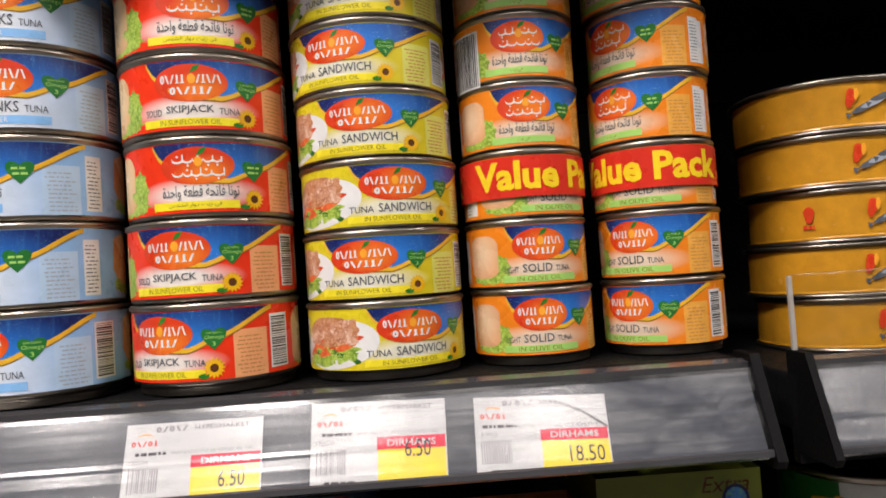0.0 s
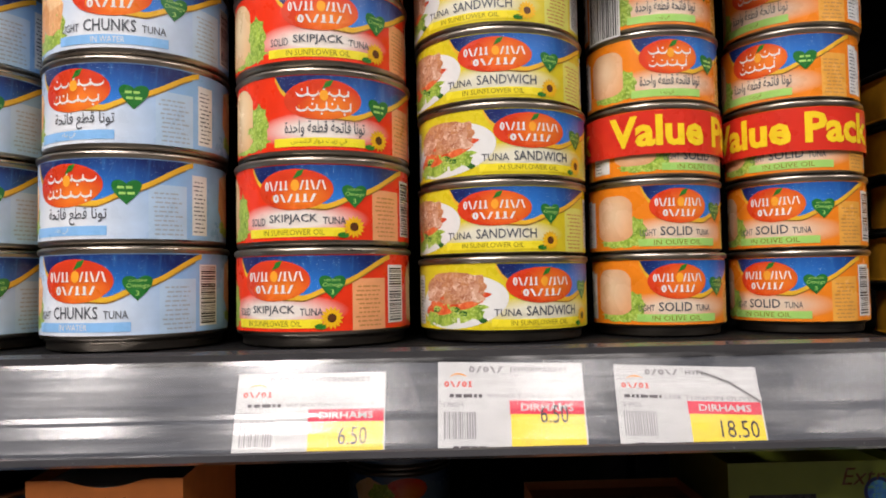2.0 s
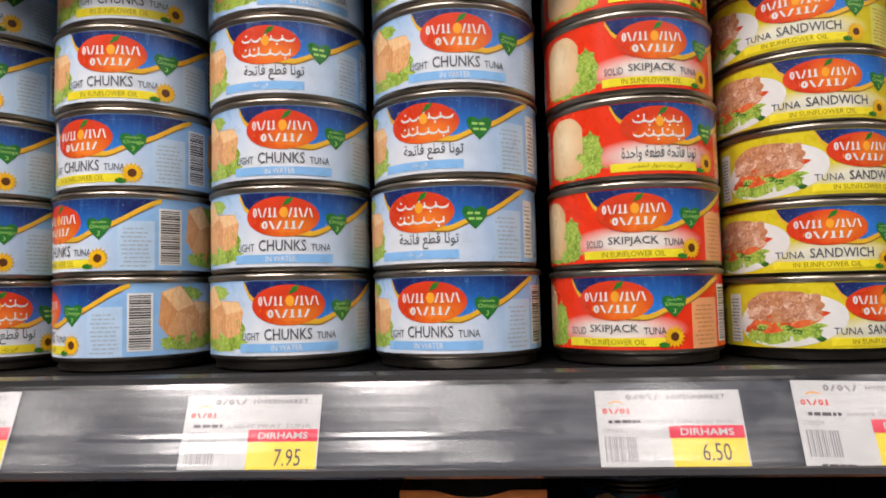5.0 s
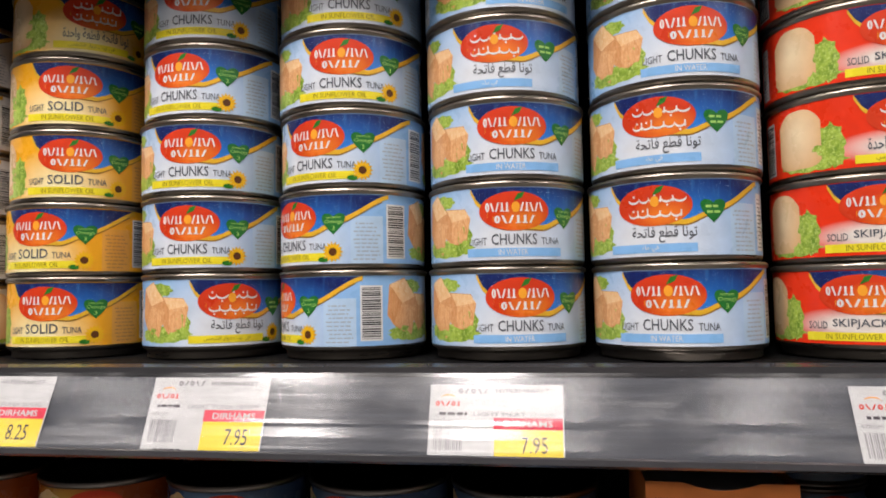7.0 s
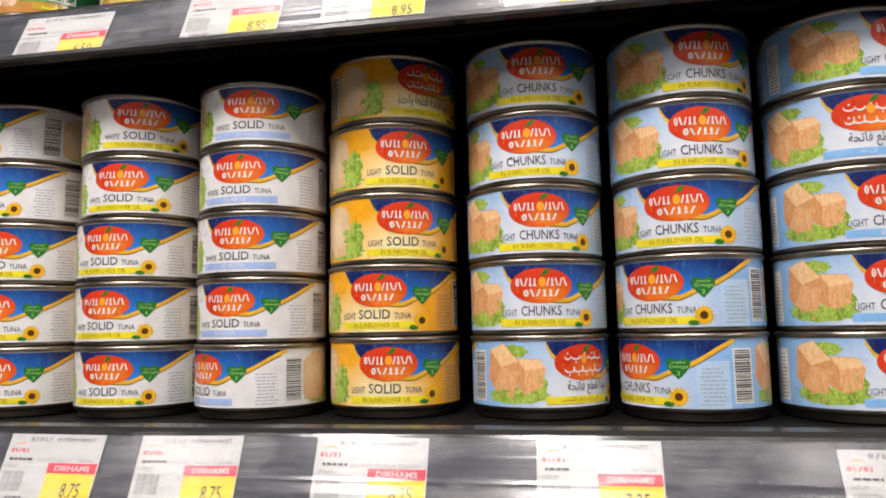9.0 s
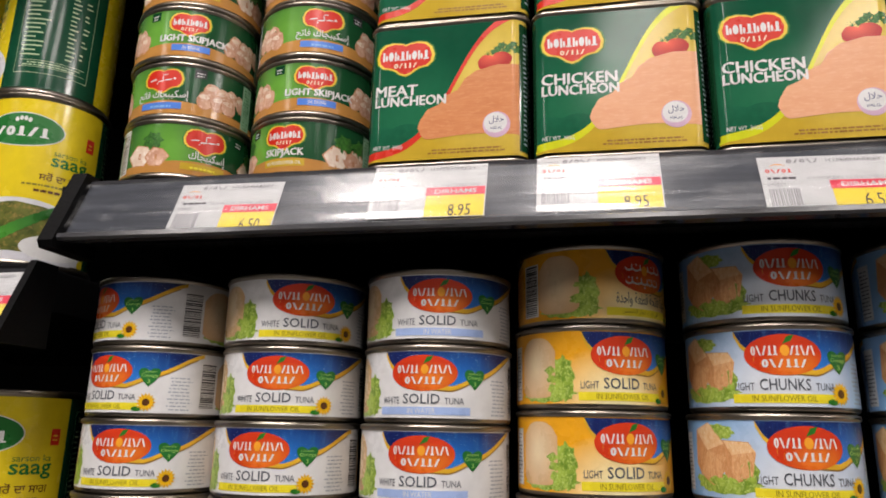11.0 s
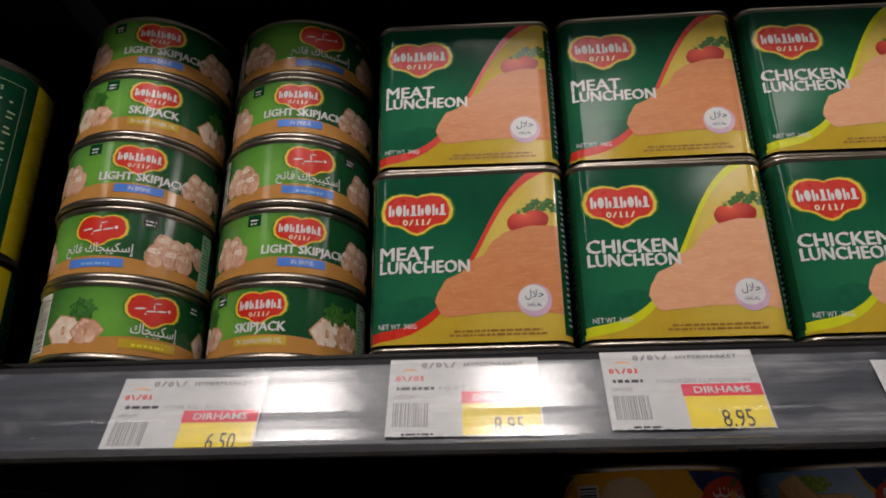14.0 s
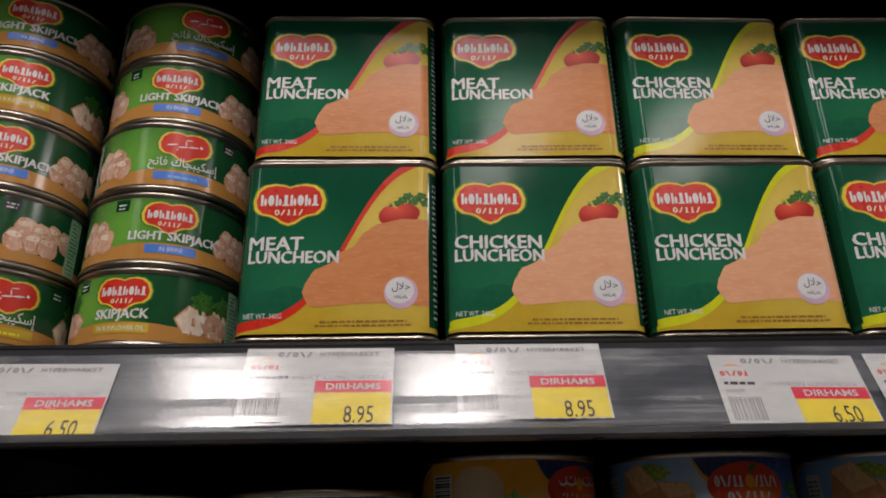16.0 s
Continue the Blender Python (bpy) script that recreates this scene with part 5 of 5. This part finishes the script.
def sardine_tin(at, turn, sealed):
    w, d, h = 0.165, 0.108, 0.0326
    tin = thing("sardine_tin", at, "golden yellow oval fish tin with ribbed side", "food tin", "yellow oval tins", turn)
    wrap = Rounded(w, d, 0.050)
    top, n = wrap.breaks[-1], 260
    us = [-top + 2 * top * i / n for i in range(n)]
    bm = bmesh.new()

    def ring(off, z, ribs=0.0):
        return [bm.verts.new(wrap.at(u, z, off - (ribs * (0.5 + 0.5 * math.cos(2 * math.pi * u / 0.0062)) if -0.022 < u < 0.062 else 0))[0]) for u in us]
    rings = [ring(-0.002, 0.0022), ring(-0.0004, 0.0026), ring(-0.0012, 0.0034), ring(-0.0012, 0.0045, 0.0007), ring(-0.0012, h - 0.0042, 0.0007), ring(-0.0012, h - 0.0032)]
    for a, b in zip(rings, rings[1:]):
        for i in range(n):
            bm.faces.new((a[i], a[(i + 1) % n], b[(i + 1) % n], b[i])).smooth = True
    bmesh.ops.recalc_face_normals(bm, faces=bm.faces)
    body = part("body", bm, TIN_GOLD, tin, "golden printed side with upright ribs")
    bm = bmesh.new()
    rings = [ring(-0.0012, h - 0.0034), ring(0.0008, h - 0.0026), ring(0.0010, h - 0.0010), ring(0.0002, h), ring(-0.0014, h - 0.0004), ring(-0.003, h - 0.0028)]
    for a, b in zip(rings, rings[1:]):
        for i in range(n):
            bm.faces.new((a[i], a[(i + 1) % n], b[(i + 1) % n], b[i])).smooth = True
    bm.faces.new(rings[-1])
    bmesh.ops.recalc_face_normals(bm, faces=bm.faces)
    part("lid", bm, TIN, tin, "steel lid with a rolled rim")
    bm = bmesh.new()
    rings = [ring(-0.004, 0.0), ring(0.0004, 0.0002), ring(0.0006, 0.0016), ring(-0.0008, 0.0026)]
    for a, b in zip(rings, rings[1:]):
        for i in range(n):
            bm.faces.new((a[i], a[(i + 1) % n], b[(i + 1) % n], b[i])).smooth = True
    bm.faces.new(rings[0][::-1])
    bmesh.ops.recalc_face_normals(bm, faces=bm.faces)
    part("rim", bm, TIN, tin, "rolled lower rim")
    fish = Art(wrap)
    for j, (du, dv, tl) in enumerate(((-0.032, 0.42, 0.45), (-0.026, 0.50, 0.40), (-0.020, 0.60, 0.30))):
        fish.oval(du, h * dv, 0.0085, 0.0019, GREY_TEXT if j != 1 else FAINT, 3 + j, 20, 0.05, 3, 0, tl)
        fish.convex([(du - 0.0075, h * dv - 0.0036), (du - 0.0100, h * dv - 0.0066), (du - 0.0112, h * dv - 0.0030)], GREY_TEXT, 3.5 + j)
    fish.oval(-0.040, h * 0.60, 0.0026, 0.0058, EMBLEM_RED, 7, 18, 0.08, 3, 1, -0.2)
    fish.oval(-0.0365, h * 0.66, 0.0014, 0.0036, ORANGE, 8, 14, 0.08, 3, 1, -0.1)
    fish.made("fish_picture", body, "small printed fish and red flame")
    words = Art(wrap)
    r = random.Random(4)
    words.bars(-0.012, h * 0.70, 0.040, h * 0.80, 1, BROWN, 3, r, 0.7)
    words.bars(-0.012, h * 0.40, 0.040, h * 0.62, 1, TIN_BAR, 3, r, 0.9)
    words.bars(-0.012, h * 0.30, 0.040, h * 0.34, 1, BROWN, 3, r, 0.7)
    words.made("lettering", body)
    if sealed:
        seal = Art(wrap)
        seal.oval(-0.074, h * 0.55, 0.0030, 0.0050, EMBLEM_RED, 3, 18, 0.1, 3)
        seal.bars(-0.078, h * 0.28, -0.070, h * 0.38, 1, RED, 3, r, 0.7)
        seal.made("seal", body, "small red printed seal")
    return tin


TIN_BAR = ink("pale_bronze_print", (0.40, 0.26, 0.10))
for i in range(5):
    sardine_tin((0.307 + (0.004, 0.0, 0.003, -0.002, -0.004)[i], 0.402 + 0.001 * (i % 2), EAST_Z + 0.0004 + i * 0.0328), (0.5, -0.6, 0.4, -0.3, -1.2)[i], i == 2)


# ---- the bay to the west: tall vegetable cans ----
WEST_R = -0.925
shelf_board("shelf_board", -1.9, WEST_R, 1.573, "black steel shelf board holding tall vegetable cans", 0.3725)
shelf_board("shelf_board", -1.9, WEST_R, 1.247, "black steel shelf board holding tall vegetable cans")
# unseen board, added with its front far forward to shade the cans below
shelf_board("shelf_board", -1.9, WEST_R, 1.905, "unseen black shelf board added to shade tall vegetable cans", 0.30)
price_rail(-1.9, WEST_R + 0.016, 1.566, "grey price rail with clear cover under vegetable cans", False, True, 0.359)
price_card(-0.945, 1.5620, "8.95", 0.359, 1.569, "MUSTARD LEAVES", "850GM", 0.0)

SAAG_YELLOW = ink("saag_yellow_label", (0.72, 0.56, 0.015), rough=0.25, coat=0.5)
SAAG_GREEN = ink("saag_green_label", (0.006, 0.060, 0.028), glow=(0.012, 0.10, 0.045), centre=(0, 0.06), radius=(0.05, 0.06), rough=0.18, coat=0.3)
CURRY = food("green_curry_print", (0.05, 0.07, 0.01), (0.14, 0.15, 0.03), (0.28, 0.20, 0.06), 110)
BOWL = ink("grey_bowl_print", (0.62, 0.62, 0.66))
CHILLI = ink("green_chilli_print", (0.015, 0.11, 0.012), glow=(0.06, 0.25, 0.03), centre=(0, 0.02), radius=(0.03, 0.02))


def saag_can():
    r, h = 0.0415, 0.123
    can = thing("vegetable_can", (0, 0, -5), "tall yellow and green can of mustard leaf curry", "food can", "tall vegetable cans")
    part("body", can_body(r, h), TIN, can, "tinned steel body with rolled rims")
    wrap = Round(r - 0.0012, 96)
    v0, v1 = 0.0046, h - 0.0046
    H, half = v1 - v0, math.pi * wrap.r
    base = Art(wrap)
    base.rect(-half, v0, half, v1, SAAG_YELLOW, 0)
    label = base.made("label", can, "glossy yellow printed label")
    art = Art(wrap)
    art.oval(0.0, v0 + 0.80 * H, 0.0270, 0.0125, WHITE, 1, 48)
    art.oval(0.0, v0 + 0.80 * H, 0.0262, 0.0118, HEART, 2, 48)
    art.made("emblem", label, "dark green oval emblem")
    art = Art(wrap)
    strokes(art, 0.0, v0 + 0.785 * H, 0.036, 0.0070, "soisi", WHITE, 4)
    for j in range(4):
        art.oval(-0.004 + 0.0028 * j, v0 + 0.865 * H + 0.001 * (1 - abs(j - 1.5)), 0.0013, 0.0018, WHITE, 4, 10)
    art.made("emblem_mark", label)
    art = Art(wrap)
    art.rect(0.043, v0 + 0.74 * H, 0.0495, v0 + 0.83 * H, RED, 2)
    art.bars(0.0438, v0 + 0.765 * H, 0.0488, v0 + 0.81 * H, 2, TIN_YELLOW, 3, random.Random(2), 0.4)
    art.made("red_mark", label, "small red square mark")
    art = Art(wrap)
    art.text("sarson ka", 0.022, v0 + 0.655 * H, 0.023, 0.0040, HEART, 3)
    art.text("saag", 0.021, v0 + 0.560 * H, 0.025, 0.0095, HEART, 3, 0.015)
    art.text("\u0a38\u0a30\u0a4b\u0a02 \u0a26\u0a3e \u0a38\u0a3e\u0a17", 0.015, v0 + 0.490 * H, 0.030, 0.0062, BROWN, 3, 0.008)
    art.bars(0.004, v0 + 0.452 * H, 0.046, v0 + 0.470 * H, 1, OLIVE_TEXT, 3, random.Random(3), 0.7)
    art.bars(0.010, v0 + 0.415 * H, 0.044, v0 + 0.438 * H, 1, BROWN, 3, random.Random(5), 0.7)
    art.made("lettering", label)
    art = Art(wrap)
    art.oval(0.004, v0 + 0.14 * H, 0.052, 0.026, BOWL, 1, 60)
    art.between(lambda u: v0, lambda u: v0 + 0.16 * H, -0.046, 0.050, BOWL, 1.5)
    art.oval(0.004, v0 + 0.19 * H, 0.044, 0.017, CURRY, 2, 60, 0.02, 9)
    art.oval(0.030, v0 + 0.08 * H, 0.020, 0.0085, WHITE, 3, 40)
    for j in range(9):
        art.oval(-0.004 + 0.0042 * j, v0 + (0.13 + 0.024 * j) * H, 0.0055, 0.0042 - 0.0002 * j, CHILLI, 4 + 0.1 * j, 18, tilt=0.7)
    art.made("picture", label, "printed bowl of curry with a green chilli")
    art = Art(wrap, 0)
    art.rect(0.0555, v0, 0.121, v1, SAAG_GREEN, 1)
    art.made("green_panel", label, "dark green side panel")
    art = Art(wrap, 0)
    rng2 = random.Random(9)
    for a, b, c, d in ((0.064, 0.10, 0.0643, 0.93), (0.1125, 0.10, 0.1128, 0.93), (0.064, 0.10, 0.1128, 0.103), (0.064, 0.927, 0.1128, 0.93), (0.067, 0.14, 0.1098, 0.143), (0.067, 0.185, 0.1098, 0.188)):
        art.rect(a, v0 + b * H, c, v0 + d * H, LIME_PALE, 2)
    art.text("Nutrition Facts", 0.070, v0 + 0.865 * H, 0.030, 0.0042, LIME_PALE, 2)
    for j in range(20):
        v = v0 + (0.22 + 0.031 * j) * H
        art.rect(0.067, v, 0.067 + rng2.uniform(0.008, 0.019), v + 0.0011, LIME_PALE, 2)
        art.rect(0.096, v, 0.096 + rng2.uniform(0.003, 0.006), v + 0.0011, LIME_PALE, 2)
        if j % 3:
            art.rect(0.105, v, 0.105 + rng2.uniform(0.002, 0.005), v + 0.0011, LIME_PALE, 2)
    art.bars(0.069, v0 + 0.15 * H, 0.108, v0 + 0.182 * H, 2, LIME_PALE, 2, rng2, 0.5)
    art.made("nutrition_table", label, "pale small print in a ruled frame")
    return can


LIME_PALE = ink("pale_lime_print", (0.42, 0.55, 0.34))
saag = saag_can()
for x, y, z, turn in ((-0.968, 0.416, 1.5735, 18), (-0.9717, 0.417, 1.6968, -89), (-1.053, 0.416, 1.5735, 10), (-1.057, 0.418, 1.6968, 14),
                      (-0.958, 0.416, 1.2475, 12), (-0.958, 0.416, 1.3708, 14), (-1.043, 0.416, 1.2475, 8), (-1.043, 0.416, 1.3708, 12)):
    copy_thing(saag, pose(x, y, z, 0, 0, turn))
for o in list(saag.children_recursive) + [saag]:
    bpy.data.objects.remove(o)


# ---- the shelf below: cartons and cans ----
SHELF_C = 1.10
CARTON_ORANGE = ink("orange_carton", (0.72, 0.22, 0.05), rough=0.45, coat=0.1)
CARTON_GREEN = ink("green_carton", (0.16, 0.19, 0.02), glow=(0.30, 0.32, 0.05), centre=(0, 0.07), radius=(0.05, 0.02), rough=0.4, coat=0.2)
CARTON_BROWN = ink("brown_orange_carton", (0.55, 0.20, 0.07), rough=0.4, coat=0.2)
NAVY = ink("navy_print", (0.012, 0.02, 0.10), rough=0.4)
GLOBE = food("globe_print", (0.03, 0.10, 0.45), (0.08, 0.30, 0.62), (0.15, 0.42, 0.10), 130)


def carton(kind, x, y, z, w, d, h, turn=0.0):
    mat = {"orange": CARTON_ORANGE, "green": CARTON_GREEN, "brown": CARTON_BROWN}[kind]
    tag = {"orange": "orange ready meal carton with a scooped top edge", "green": "olive green carton with a dark badge", "brown": "brown orange carton with a navy badge"}[kind]
    box = thing("food_carton", (x, y, z), tag, "carton", "food cartons", turn)
    bm = bmesh.new()
    outer = [(-w / 2, 0), (w / 2, 0), (w / 2, d), (-w / 2, d)]
    low = [bm.verts.new((a, b, 0)) for a, b in outer]
    high = []
    t = 0.0008
    scoop = 0.0035 if kind == "orange" else 0.0
    n = 16
    front = [bm.verts.new((-w / 2 + w * i / n, 0, h - scoop * max(0, math.sin(math.pi * min(1, max(0, (i / n - 0.24) / 0.52)))))) for i in range(n + 1)]
    bl, br = bm.verts.new((-w / 2, d, h)), bm.verts.new((w / 2, d, h))
    bm.faces.new([low[0], low[1]] + front[::-1])
    bm.faces.new([low[1], low[2], br, front[-1]])
    bm.faces.new([low[2], low[3], bl, br])
    bm.faces.new([low[3], low[0], front[0], bl])
    bm.faces.new(low[::-1])
    bmesh.ops.recalc_face_normals(bm, faces=bm.faces)
    body = part("box", bm, mat, box)
    part("top_flap", bevel_box(-w / 2 + 0.001, w / 2 - 0.001, 0.001, d - 0.001, h - 0.006, h - 0.0045), CARD if kind == "orange" else mat, box, "inner card flap")
    flat = Flat()
    art = Art(flat)
    badge_w, badge_x = (0.019, -w * 0.30) if kind == "orange" else (0.034, -w * 0.20) if kind == "green" else (0.040, 0.0)
    by = h * {"orange": 0.84, "green": 0.74, "brown": 0.80}[kind]
    art.star([(badge_x - badge_w / 2, by + 0.008), (badge_x + badge_w / 2, by + 0.008), (badge_x + badge_w / 2, by - 0.004), (badge_x, by - 0.012), (badge_x - badge_w / 2, by - 0.004)], NAVY if kind != "green" else BLACK_TEXT, 1)
    strokes(art, badge_x, by + 0.0015, badge_w * 0.8, 0.0075, "iio" if kind != "brown" else "oiisi", ORANGE, 3)
    art.made("badge", body, "dark badge with orange marks")
    if kind == "orange":
        art = Art(flat)
        art.text("Ready-to-Eat", -0.006, h * 0.885, 0.018, 0.0034, BROWN, 1)
        art.text("meal", 0.001, h * 0.84, 0.007, 0.0026, BROWN, 1)
        art.made("lettering", body)
    if kind in ("orange", "green"):
        art = Art(flat)
        gx = w * 0.34
        art.oval(gx, h * 0.83, 0.0075, 0.0075, NAVY, 1, 30)
        art.oval(gx, h * 0.83, 0.0058, 0.0058, GLOBE, 2, 30)
        art.made("globe_badge", body, "round blue globe badge")
    if kind == "green":
        art = Art(flat)
        art.text("Extra", 0.012, h * 0.87, 0.026, 0.0085, BROWN, 1, 0.0, 0.3)
        art.text("160 g", w * 0.30, h * 0.60, 0.013, 0.004, WHITE, 1)
        art.made("lettering", body)
    return box


for lvl in (0, 1):
    carton("orange", -0.1995, 0.341, SHELF_C + lvl * 0.0969, 0.067, 0.085, 0.0967, 0.0)
    carton("brown", 0.0405, 0.353, SHELF_C + lvl * 0.0803, 0.089, 0.085, 0.0800, 0.5)
    carton("green", 0.1340, 0.379, SHELF_C + lvl * 0.0918, 0.090, 0.085, 0.0915, -0.4)

LOW_RED = ink("orange_red_label", (0.45, 0.09, 0.015), glow=(0.5, 0.30, 0.05), centre=(-0.02, 0.03), radius=(0.03, 0.02))
LOW_BLUE = ink("grey_blue_label", (0.05, 0.10, 0.22), glow=(0.20, 0.30, 0.38), centre=(0.0, 0.02), radius=(0.04, 0.03))


def low_can(mat, at, turn, r=0.041, h=0.0448):
    can = thing("fish_can", at, "low fish can with a dark lid and printed label", "food can", "cans on the lower shelf", turn)
    part("body", can_body(r, h), TIN_DARK, can)
    wrap = Round(r - 0.0012)
    v0, v1 = 0.005, h - 0.0042
    art = Art(wrap)
    for k in (0, 1):
        art.du = k * math.pi * wrap.r
        art.rect(-math.pi * wrap.r / 2, v0, math.pi * wrap.r / 2, v1, mat, 0)
    label = art.made("label", can, "printed label")
    art = Art(wrap)
    art.oval(0.0, v1 - 0.0095, 0.016, 0.0085, EMBLEM_RED, 2, 40)
    art.made("emblem", label, "orange red oval emblem")
    art = Art(wrap)
    art.oval(-0.030, v1 - 0.012, 0.014, 0.010, CREAM, 2, 40, 0.06, 5)
    art.oval(-0.020, v1 - 0.015, 0.010, 0.010, LETTUCE, 3, 40, 0.08, 7)
    art.made("picture", label)


for x, y, mat, turn in ((-0.545, 0.402, LOW_RED, 20), (-0.462, 0.402, LOW_BLUE, 14), (-0.376, 0.405, LOW_BLUE, -18), (-0.292, 0.402, LOW_BLUE, -30), (-0.082, 0.600, LOW_BLUE, 10), (-0.63, 0.402, LOW_RED, 0), (-0.715, 0.402, LOW_BLUE, 0)):
    for lvl in range(4):
        low_can(mat, (x, y, SHELF_C + 0.0004 + lvl * 0.0449), turn)

WHITE_GREEN = ink("white_side_label", (0.78, 0.78, 0.76))


def meat_can(at, turn):
    r, h = 0.050, 0.0895
    can = thing("meat_can", at, "white and green round can with a red mark", "food can", "white meat cans", turn)
    part("body", can_body(r, h), TIN, can)
    wrap = Round(r - 0.0012)
    half = math.pi * wrap.r
    v0, v1 = 0.005, h - 0.005
    art = Art(wrap)
    art.rect(-half, v0, half, v1, WHITE_GREEN, 0)
    label = art.made("label", can, "white printed label")
    art = Art(wrap)
    art.rect(-0.075, v0, -0.020, v1, HEART, 1)
    art.made("green_field", label)
    art = Art(wrap)
    art.oval(-0.020, v1 - 0.012, 0.017, 0.0022, GOLD, 2, 30)
    art.oval(-0.020, v1 - 0.012, 0.0045, 0.0040, GOLD, 3, 24)
    art.made("gold_badge", label)
    art = Art(wrap)
    art.oval(0.018, v1 - 0.014, 0.0110, 0.0090, RED, 2, 36)
    swashes(art, 0.018, v1 - 0.014, 0.014, 0.009, WHITE, 4, "m")
    art.made("red_mark", label)
    art = Art(wrap)
    art.text(arabic("لحم الدجاج"), -0.004, v1 - 0.037, 0.032, 0.0085, BLACK_TEXT, 2, 0.01)
    art.bars(-0.002, v1 - 0.050, 0.026, v1 - 0.044, 1, BLACK_TEXT, 2, random.Random(1), 0.8)
    art.made("lettering", label)


for lvl in (0, 1):
    meat_can((0.270, 0.432, 1.0905 + lvl * 0.0897), -24)
